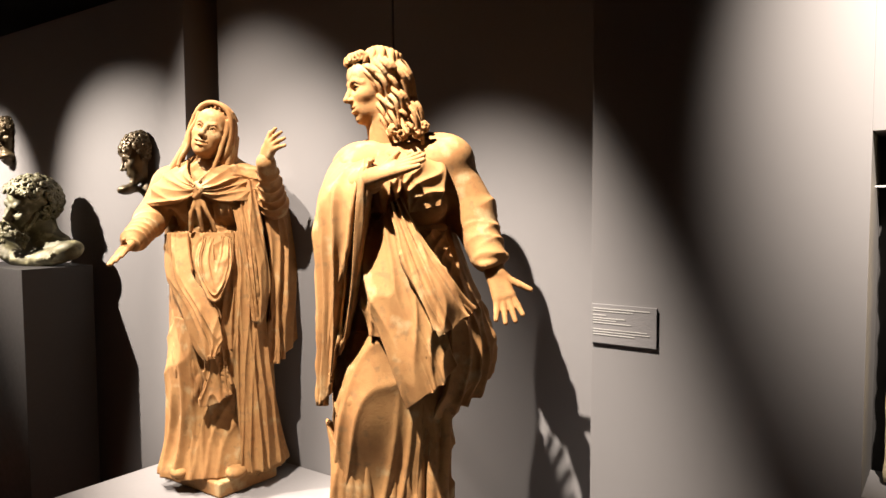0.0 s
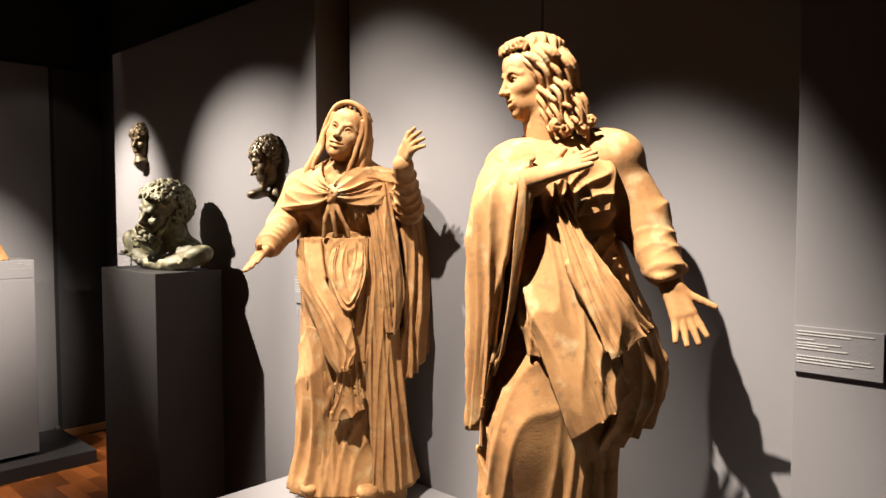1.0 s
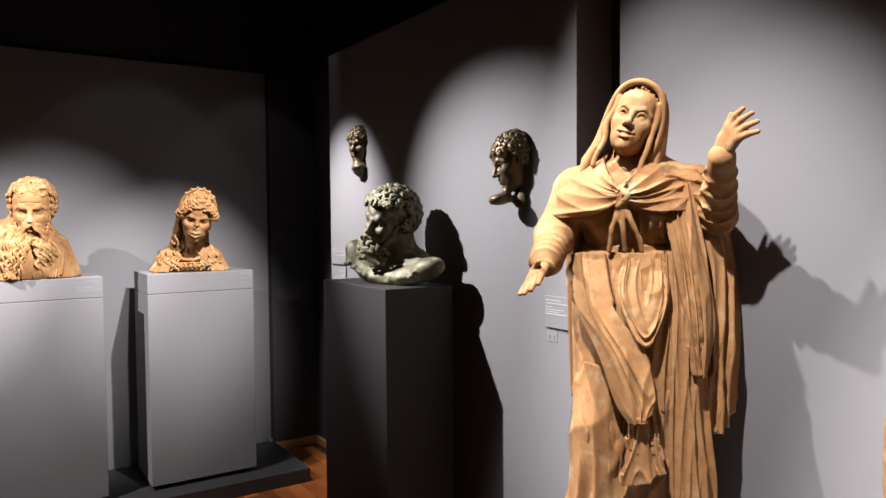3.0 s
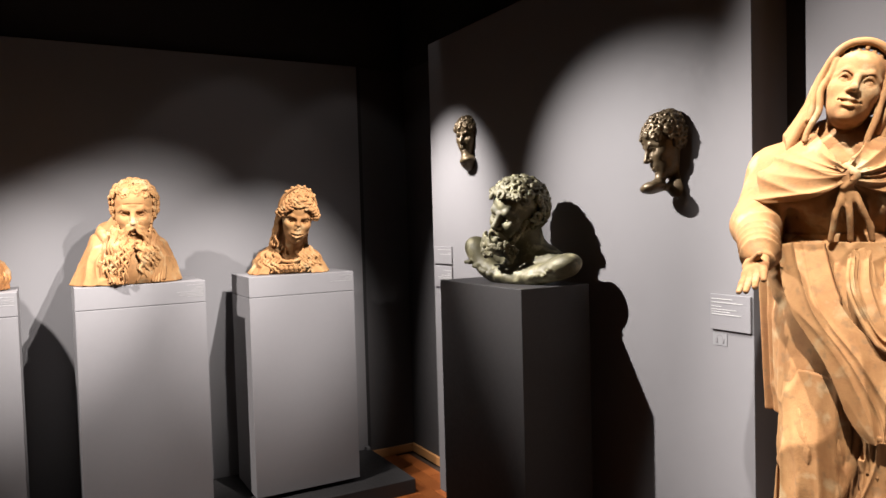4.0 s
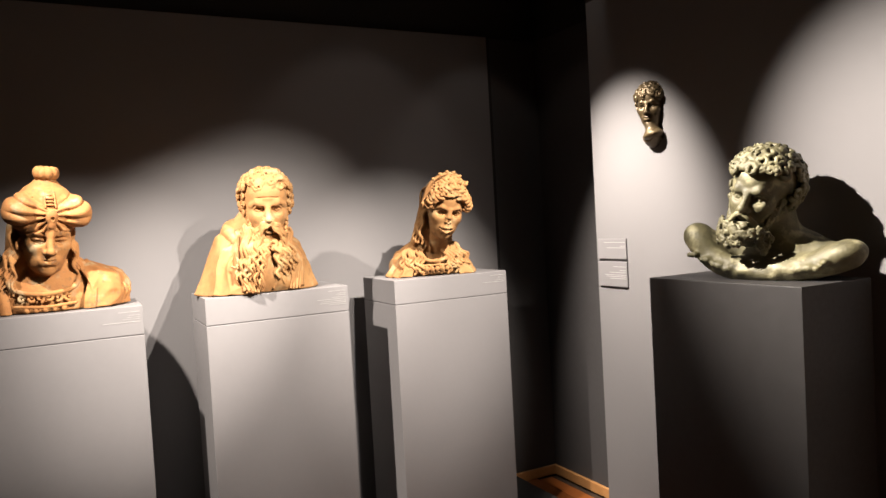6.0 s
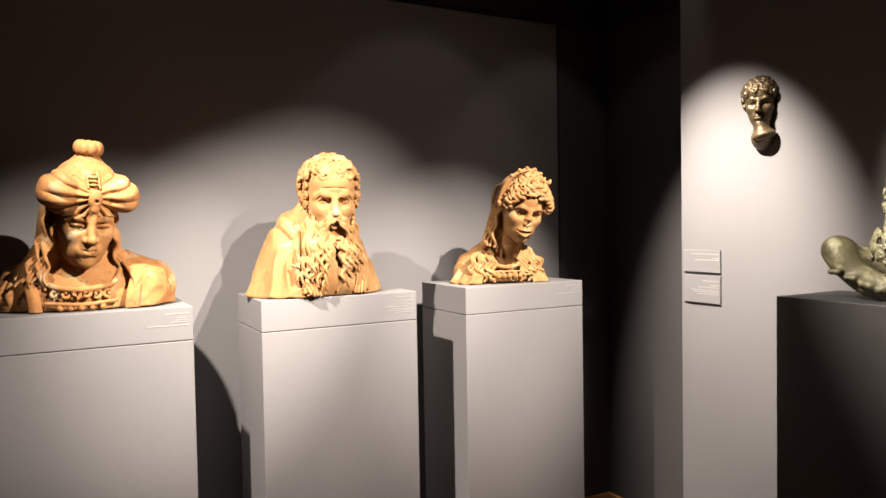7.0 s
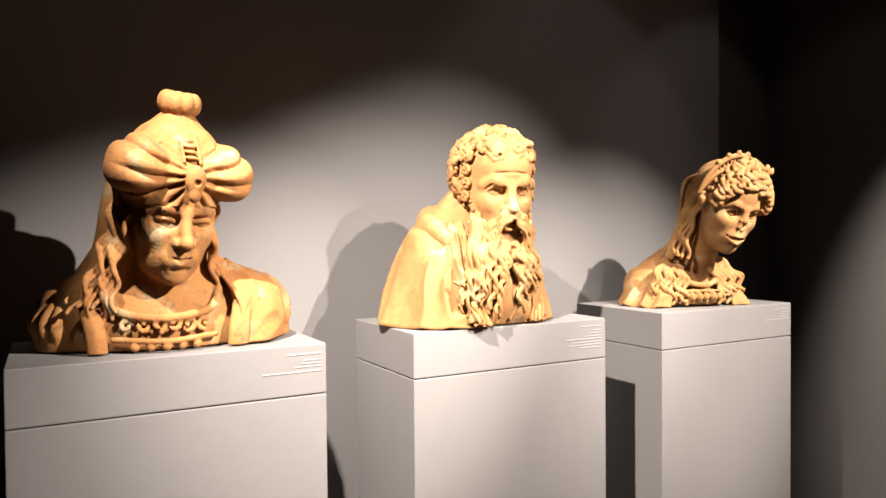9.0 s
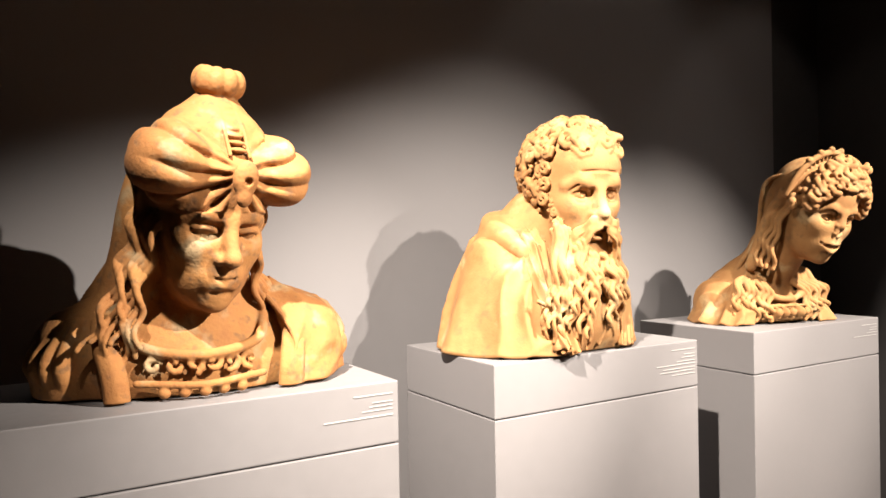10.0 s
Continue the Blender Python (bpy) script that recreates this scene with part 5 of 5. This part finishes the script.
# ---- terracotta statue of a long-haired young man ----
def man_statue():
    random.seed(17)
    c = Clay((-0.36, -0.34, -0.005), (0.40, 0.27, 1.40), 0.0036)

    def robe(theta, z):
        low = np.clip((0.6 - z) / 0.5, 0, 1)
        pleat = 0.6 - np.abs(np.sin(5.5 * theta + 0.8 * np.sin(5 * z)))
        fine = 0.6 - np.abs(np.sin(9.5 * theta + 1.2 * np.sin(4 * z + 1)))
        return low * (0.13 * pleat + 0.06 * fine) + 0.012 * np.sin(8 * theta + 7 * z)

    c.loft([0.05, 0.25, 0.50, 0.72, 0.90, 1.02, 1.14, 1.22, 1.27], [-0.04, -0.04, -0.03, -0.01, 0.0, 0.0, 0.0, -0.005, -0.01], [0.02] * 9, [0.20, 0.18, 0.185, 0.175, 0.155, 0.155, 0.175, 0.15, 0.09], [0.16, 0.14, 0.14, 0.135, 0.12, 0.125, 0.12, 0.10, 0.07], robe, 0.02)
    # shoulders and neck root
    c.limb((-0.125, 0.02, 1.20), (0.13, 0.02, 1.215), 0.068, 0.072, 0.05)
    c.limb((-0.03, 0.03, 1.26), (0.06, 0.03, 1.24), 0.055, 0.06, 0.06)
    c.ball((-0.01, -0.04, 1.13), (0.12, 0.07, 0.10), 0.05)
    for s in (-1, 1):
        c.rope([(s * 0.055, 0.0, 1.275), (s * 0.045 - 0.01, -0.075, 1.215), (-0.01, -0.115, 1.165)], 0.012, 0.010, 0.012)
    # forward knee under the cloth and shin folds
    c.limb((-0.05, -0.03, 0.80), (-0.095, -0.120, 0.52), 0.085, 0.066, 0.06)
    c.limb((-0.095, -0.120, 0.52), (-0.110, -0.075, 0.10), 0.064, 0.060, 0.05)
    for k in range(5):
        c.rope([(-0.19 + 0.03 * k, -0.12 - 0.012 * k, 0.45), (-0.17 + 0.025 * k, -0.16, 0.28), (-0.19 + 0.03 * k, -0.15, 0.06)], 0.010, 0.016, 0.010)
    for k in range(6):
        x = -0.03 + 0.035 * k
        c.rope([(x + 0.01, -0.12, 0.62), (x, -0.145 + 0.004 * k, 0.35), (x - 0.005, -0.14, 0.06)], 0.012, 0.020, 0.010)
        c.rope([(x + 0.026, -0.14, 0.50), (x + 0.018, -0.16, 0.30), (x + 0.012, -0.165, 0.06)], 0.006, 0.010, 0.010, carve=True)
    # tunic gathered over the belt
    c.ball((0.03, -0.08, 1.075), (0.12, 0.055, 0.05), 0.03)
    c.rope([(-0.13, -0.07, 1.02), (0.0, -0.135, 1.005), (0.14, -0.07, 1.02)], 0.011, 0.011, 0.008)
    c.limb((0.06, -0.03, 0.90), (0.08, -0.03, 0.52), 0.10, 0.11, 0.03)
    c.limb((-0.12, 0.03, 1.10), (-0.12, 0.03, 0.60), 0.07, 0.085, 0.03)
    sheets = [
        # cloak over one shoulder and forearm, hanging in a long stiff fall
        cloth([[(-0.05, 0.07, 1.250), (-0.11, 0.11, 1.195), (-0.15, 0.13, 1.06), (-0.16, 0.14, 0.80), (-0.14, 0.13, 0.53)],
               [(-0.085, 0.00, 1.268), (-0.175, 0.00, 1.212), (-0.218, -0.01, 1.06), (-0.215, -0.01, 0.80), (-0.21, -0.02, 0.515)],
               [(-0.095, -0.05, 1.262), (-0.180, -0.085, 1.200), (-0.215, -0.13, 1.07), (-0.215, -0.13, 0.80), (-0.225, -0.11, 0.50)],
               [(-0.075, -0.095, 1.230), (-0.145, -0.150, 1.175), (-0.168, -0.198, 1.08), (-0.175, -0.185, 0.80), (-0.195, -0.165, 0.53)],
               [(-0.055, -0.135, 1.215), (-0.085, -0.200, 1.165), (-0.095, -0.228, 1.08), (-0.135, -0.19, 0.82), (-0.165, -0.175, 0.62)]],
              (-0.8, -0.7, 0), 5, (0.004, 0.013), 41, 0.012, 0.5),
        cloth([[(-0.075, -0.165, 1.215), (-0.075, -0.240, 1.13), (-0.105, -0.205, 0.85), (-0.145, -0.170, 0.66)],
               [(-0.055, -0.165, 1.205), (-0.050, -0.225, 1.11), (-0.085, -0.180, 0.86), (-0.130, -0.150, 0.70)],
               [(-0.045, -0.14, 1.18), (-0.050, -0.17, 1.09), (-0.090, -0.13, 0.88), (-0.13, -0.10, 0.74)]],
              (0.6, -0.8, 0), 2, (0.002, 0.006), 42, 0.010, 0.3, nu=30),
        # chest cloth rising from the belt to the shoulders
        cloth([[(-0.11, -0.03, 1.250), (-0.10, -0.14, 1.17), (-0.07, -0.155, 1.07)],
               [(-0.05, -0.065, 1.258), (-0.02, -0.155, 1.17), (0.00, -0.172, 1.06)],
               [(0.04, -0.055, 1.258), (0.06, -0.140, 1.18), (0.06, -0.165, 1.065)],
               [(0.12, -0.01, 1.262), (0.15, -0.08, 1.18), (0.14, -0.12, 1.085)]],
              (0, -1, 0), 6, (0.002, 0.013), 43, 0.010, 0.9),
        # skirt of the tunic under the belt, seen beside the swathe
        cloth([[(-0.10, -0.13, 1.00), (-0.09, -0.17, 0.86), (-0.06, -0.185, 0.72)],
               [(-0.02, -0.15, 1.00), (0.0, -0.185, 0.86), (0.02, -0.19, 0.72)],
               [(0.08, -0.13, 1.01), (0.11, -0.16, 0.90), (0.14, -0.16, 0.78)],
               [(0.14, -0.07, 1.02), (0.18, -0.10, 0.90), (0.21, -0.10, 0.78)]],
              (0, -1, 0), 7, (0.004, 0.009), 44, 0.010, 0.9),
        # robe drawn over the forward leg
        cloth([[(-0.13, -0.12, 0.72), (-0.165, -0.165, 0.50), (-0.185, -0.145, 0.25), (-0.21, -0.155, 0.05)],
               [(-0.05, -0.165, 0.73), (-0.095, -0.205, 0.50), (-0.11, -0.165, 0.25), (-0.12, -0.175, 0.05)],
               [(0.03, -0.16, 0.72), (-0.01, -0.185, 0.50), (-0.03, -0.165, 0.25), (-0.03, -0.185, 0.05)],
               [(0.10, -0.13, 0.66), (0.09, -0.15, 0.50), (0.07, -0.15, 0.25), (0.07, -0.16, 0.05)]],
              (0, -1, 0), 3.2, (0.001, 0.012), 48, 0.011, 0.6),
        # broad diagonal swathe with its slanting hem
        cloth([[(-0.075, -0.169, 0.98), (-0.055, -0.214, 0.82), (0.000, -0.236, 0.67), (0.055, -0.239, 0.53)],
               [(-0.035, -0.179, 1.04), (0.000, -0.229, 0.86), (0.050, -0.249, 0.70), (0.100, -0.254, 0.565)],
               [(0.000, -0.179, 1.08), (0.055, -0.219, 0.89), (0.105, -0.239, 0.73), (0.150, -0.239, 0.60)],
               [(0.020, -0.169, 1.10), (0.090, -0.199, 0.92), (0.145, -0.209, 0.76), (0.195, -0.204, 0.645)]],
              (0, -1, 0), 3.4, (0.004, 0.009), 45, 0.018, 0.45),
        # narrower tail lying on it
        cloth([[(0.000, -0.203, 1.085), (0.055, -0.243, 0.93), (0.105, -0.263, 0.82), (0.145, -0.268, 0.735)],
               [(0.020, -0.203, 1.10), (0.090, -0.233, 0.95), (0.150, -0.253, 0.85), (0.195, -0.243, 0.765)],
               [(0.035, -0.188, 1.105), (0.115, -0.203, 0.97), (0.185, -0.203, 0.88), (0.240, -0.183, 0.805)]],
              (0.100, -1.018, 0.1), 3, (0.003, 0.013), 46, 0.018, 0.3),
        # back swathe swinging out to the side
        cloth([[(0.11, -0.10, 1.01), (0.16, -0.15, 0.80), (0.17, -0.16, 0.62), (0.115, -0.15, 0.465)],
               [(0.14, -0.05, 1.02), (0.21, -0.10, 0.80), (0.235, -0.11, 0.63), (0.19, -0.11, 0.50)],
               [(0.15, 0.0, 1.02), (0.235, -0.03, 0.80), (0.275, -0.03, 0.64), (0.245, -0.03, 0.535)],
               [(0.15, 0.06, 1.02), (0.235, 0.06, 0.80), (0.285, 0.06, 0.66), (0.27, 0.06, 0.58)]],
              (0.6, -0.8, 0), 4, (0.004, 0.013), 47, 0.012, 0.4),
    ]
    # arm hanging out, with wrinkled sleeve
    c.limb((0.135, 0.02, 1.205), (0.222, 0.01, 1.06), 0.076, 0.070, 0.03)
    c.limb((0.218, 0.01, 1.06), (0.268, -0.06, 0.940), 0.068, 0.053, 0.02)
    c.ball((0.135, 0.02, 1.225), (0.085, 0.080, 0.065), 0.03)
    crumple(c, (0.12, -0.14, 0.89), (0.36, 0.10, 1.14), (0.55, -0.45, -0.70), 0.055, 0.0050, 31, 0.04)
    crumple(c, (0.18, -0.14, 0.90), (0.36, 0.10, 1.06), (0.1, -0.75, -0.75), 0.040, 0.0035, 37, 0.03)
    c.ball((-0.10, -0.02, 1.200), (0.095, 0.095, 0.070), 0.03)
    crumple(c, (-0.28, -0.24, 0.03), (0.20, 0.10, 0.56), (1, 0.2, 0.1), 0.060, 0.006, 36, 0.05)
    c.rope([(0.228, -0.055, 0.925), (0.265, -0.11, 0.915), (0.318, -0.07, 0.935)], 0.012, 0.012, 0.008)
    # forearm laid across the chest
    c.limb((-0.14, 0.0, 1.17), (-0.145, -0.10, 1.11), 0.055, 0.046, 0.03)
    c.limb((-0.155, -0.10, 1.13), (-0.05, -0.195, 1.15), 0.046, 0.036, 0.02)
    c.slab((-0.02, 0.02, 0.025), (0.20, 0.16, 0.025), 0.006, 0.006)
    c.ball((-0.12, -0.17, 0.075), (0.05, 0.085, 0.035), 0.015)
    fine = Clay((-0.08, -0.30, 0.72), (0.40, -0.02, 1.24), 0.0026)
    fine.limb((-0.10, -0.17, 1.13), (-0.035, -0.215, 1.158), 0.034, 0.029, 0.01)
    hand_of(fine, (-0.035, -0.215, 1.160), (0.028, -0.225, 1.182), (0.1, -0.75, -0.45), (0.1, 0.10, 0.08), 0.085, 0.0092, (0.040, 0.0, 0.045))
    fine.limb((0.272, -0.055, 0.95), (0.288, -0.08, 0.89), 0.036, 0.027, 0.01)
    hand_of(fine, (0.288, -0.08, 0.895), (0.315, -0.11, 0.825), (-0.8, -0.2, -0.2), (-0.15, -0.25, 0.1), 0.085, 0.0092, (0.07, -0.02, -0.03))
    h = Clay((-0.24, -0.20, 1.12), (0.17, 0.20, 1.58), 0.0022)
    h.limb((-0.02, 0.0, 1.20), (-0.045, -0.01, 1.36), 0.060, 0.056, 0.03)
    h.place(pose(-0.068, -0.012, 1.430, 6, -4, -62), 0.207)
    carve_head(h, brow=0.038, mouth=0.02)
    # long waving hair, with a rolled forelock
    h.ball((0, 0.12, 0.19), (0.355, 0.385, 0.385), 0.02)
    for s in (-1, 1):
        for layer in range(2):
            for i in range(10):
                a = 0.35 + i * 0.20
                x, y = 0.36 * math.sin(a), 0.10 - 0.35 * math.cos(a)
                far = 1.03 + 0.10 * layer + 0.05 * (i % 2)
                drop = -0.50 - 0.28 * random.random() - 0.10 * layer
                h.rope([(s * 0.04, -0.10 + 0.05 * i, 0.55 - 0.008 * (i - 4) ** 2), (s * x * 0.96 * far, y, 0.36), (s * x * 1.10 * far, y + 0.09, 0.02), (s * x * 1.15 * far, y + 0.16, -0.32), (s * x * 1.25 * far, y + 0.18, drop)], 0.048, 0.028, 0.003, wave=0.045 + 0.03 * random.random(), turns=2.6 + random.uniform(-0.4, 0.7), n=8)
        for i in range(5):
            h.curl((s * (0.40 + 0.03 * i), 0.06 + 0.10 * i, -0.66 - 0.08 * (i % 2)), (s, -0.3, 0), 0.075, 0.032, turns=1.4)
        for i in range(5):
            h.curl((s * (0.05 + 0.055 * i), -0.33 + 0.035 * i, 0.40 + 0.02 * math.sin(i)), (s * 0.5, -1, 0.3), 0.065, 0.030)
            h.rope([(s * 0.02, -0.20, 0.50), (s * (0.08 + 0.05 * i), -0.34 + 0.03 * i, 0.46), (s * (0.12 + 0.05 * i), -0.36 + 0.05 * i, 0.38)], 0.034, 0.026, 0.01)
    for i in range(6):
        h.rope([(-0.15 + 0.06 * i, 0.42, 0.30), (-0.18 + 0.07 * i, 0.52, -0.1), (-0.2 + 0.08 * i, 0.50, -0.5), (-0.2 + 0.08 * i, 0.56, -0.72)], 0.06, 0.04, 0.012, wave=0.035, turns=2.4)
    return statue("statue", [c, h, fine], TERRACOTTA, facing(-1.445, 1.575, 0.52, -60), "terracotta statue of a long-haired young man in a cloak", "statue", "terracotta statues on the platform", sheets)


turban_bust()
bearded_bust()
veiled_bust()
bronze_bust()
wall_mask(facing(-4.615, 1.842, 2.025, -90), 0.192, (4, 0, 27), "brown bronze mask of a youth mounted on the panel", (0.032, -0.03, -0.130))
wall_mask(facing(-3.225, 1.825, 1.832, -90), 0.215, (16, -4, -26), "dark bronze curly-haired mask looking down from the panel", (-0.01, -0.07, -0.150))
woman_statue()
man_statue()


# ---- labels, sign and niche ----
def wall_label(x0, x1, y, z0, z1, rows, right, label):
    """A thick card on the panel with lines of white print, flush left or right."""
    card = tagged(block("wall_label", (x0, y - 0.008, z0), (x1, y, z1), LABEL, bevel=0.0008), label, "label", "wall labels")
    for drop, width, tall in rows:
        a, b = (x1 - 0.006 - width, x1 - 0.006) if right else (x0 + 0.006, x0 + 0.006 + width)
        block("text_line", (a, y - 0.0094, z1 - drop - tall * 0.75), (b, y - 0.0079, z1 - drop), WHITE, card, "line of small white print")
    return card


wall_label(-0.876, -0.697, 1.70, 1.233, 1.338, [(0.010, 0.155, 0.0035), (0.017, 0.110, 0.003), (0.028, 0.036, 0.003), (0.036, 0.090, 0.003), (0.042, 0.064, 0.003), (0.049, 0.104, 0.003), (0.066, 0.148, 0.003), (0.073, 0.155, 0.003), (0.080, 0.115, 0.003)], False, "grey text label on the panel beside the statues")
wall_label(-3.054, -2.895, 1.84, 1.190, 1.310, [(0.014, 0.085, 0.004), (0.026, 0.125, 0.004), (0.040, 0.040, 0.003), (0.050, 0.100, 0.003), (0.058, 0.075, 0.003), (0.066, 0.118, 0.004)], False, "grey text label on the panel below the bronze head")
wall_label(-5.015, -4.815, 1.84, 1.340, 1.437, [(0.016, 0.150, 0.003), (0.034, 0.035, 0.003), (0.042, 0.130, 0.003)], True, "upper grey text label at the edge of the panel")
wall_label(-5.015, -4.815, 1.84, 1.206, 1.326, [(0.022, 0.090, 0.003), (0.040, 0.045, 0.003), (0.050, 0.115, 0.003), (0.062, 0.150, 0.003), (0.070, 0.140, 0.003), (0.079, 0.115, 0.003)], True, "lower grey text label at the edge of the panel")

# audio-guide sign: a sticker with a headphone outline
sign = tagged(block("audio_sign", (-3.050, 1.8385, 1.135), (-2.992, 1.8398, 1.178), LABEL_LIGHT), "small pale audio guide sticker with a headphone outline", "sign", "wall labels")
band_points = [(-3.021 + 0.013 * math.cos(math.pi * i / 8), 1.158 + 0.013 * math.sin(math.pi * i / 8)) for i in range(9)]
bm = bmesh.new()
for (ax, az), (bx, bz) in zip(band_points, band_points[1:]):
    mx, mz = -3.021, 1.158
    ring = [bm.verts.new((mx + (px - mx) * f, 1.8383, mz + (pz - mz) * f)) for px, pz, f in ((ax, az, 0.85), (bx, bz, 0.85), (bx, bz, 1.05), (ax, az, 1.05))]
    bm.faces.new(ring)
part("headband", bm, PAINT, sign)
for x in (-3.034, -3.008):
    block("earpiece", (x - 0.004, 1.8372, 1.144), (x + 0.004, 1.8384, 1.160), PAINT, sign)

# stone relief in the niche, held by a pin
relief_bm = bmesh.new()
bmesh.ops.create_grid(relief_bm, x_segments=60, y_segments=60, size=0.5)
for v in relief_bm.verts:
    x, z = v.co.x, v.co.y
    d = 0.020 * noise.fractal(Vector((x * 6, z * 5, 2.0)), 1.0, 2.0, 5)
    edge = min(0.5 - abs(x), 0.5 - abs(z))
    v.co = Vector((0.275 + x * 0.95 + (0.006 * noise.noise(Vector((z * 14, 0, 5))) if edge < 0.02 else 0), 1.80 - d - (0.0 if edge < 0.02 else 0.015), 1.335 + z * 0.74))
result = bmesh.ops.extrude_face_region(relief_bm, geom=relief_bm.faces[:])
for v in result["geom"]:
    if isinstance(v, bmesh.types.BMVert):
        v.co.y = 1.90
bmesh.ops.recalc_face_normals(relief_bm, faces=relief_bm.faces)
relief = tagged(link("stone_relief", relief_bm, STONE, smooth=True), "weathered cream stone relief slab standing in the niche", "relief")
block("fixing_pin", (-0.236, 1.79, 1.640), (-0.175, 1.794, 1.644), WHITE, relief, "thin bright metal pin")

# ---- parquet: oak blocks in herringbone ----
def parquet():
    long, wide = 0.46, 0.088
    root = bpy.data.objects["floor"]
    rest = bmesh.new()
    bm = box_mesh("parquet_block", (0.0008, 0.0008, -0.012), (long - 0.0008, wide - 0.0008, 0.0), 0.0015)
    me = bpy.data.meshes.new("parquet_block")
    bm.to_mesh(me)
    bm.free()
    me.materials.append(PARQUET)
    n = 0
    for j in range(73):
        for i in range(20):
            x, y = -5.98 + i * long + (j % 2) * long / 2 - 0.2, -4.45 + j * wide
            c = Vector((x + long / 2, y + wide / 2, 0))
            if not (-5.9 < c.x < 2.9 and -4.4 < c.y < 2.03):
                continue
            if -5.3 < c.x < -3.4 and 0.3 < c.y < 2.05 and n < 300:
                ob = new("parquet_block", me)
                ob.parent = root
                ob.location = (x, y, 0)
                n += 1
            else:
                vs = [rest.verts.new((x + a, y + b, -0.0004)) for a, b in ((0.0008, 0.0008), (long - 0.0008, 0.0008), (long - 0.0008, wide - 0.0008), (0.0008, wide - 0.0008))]
                low = [rest.verts.new(v.co - Vector((0, 0, 0.01))) for v in vs]
                rest.faces.new(vs)
                for k in range(4):
                    rest.faces.new((vs[k - 1], vs[k], low[k], low[k - 1])[::-1])
    far = part("parquet_field", rest, PARQUET, root)
    tagged(far, kind="stuff")


parquet()
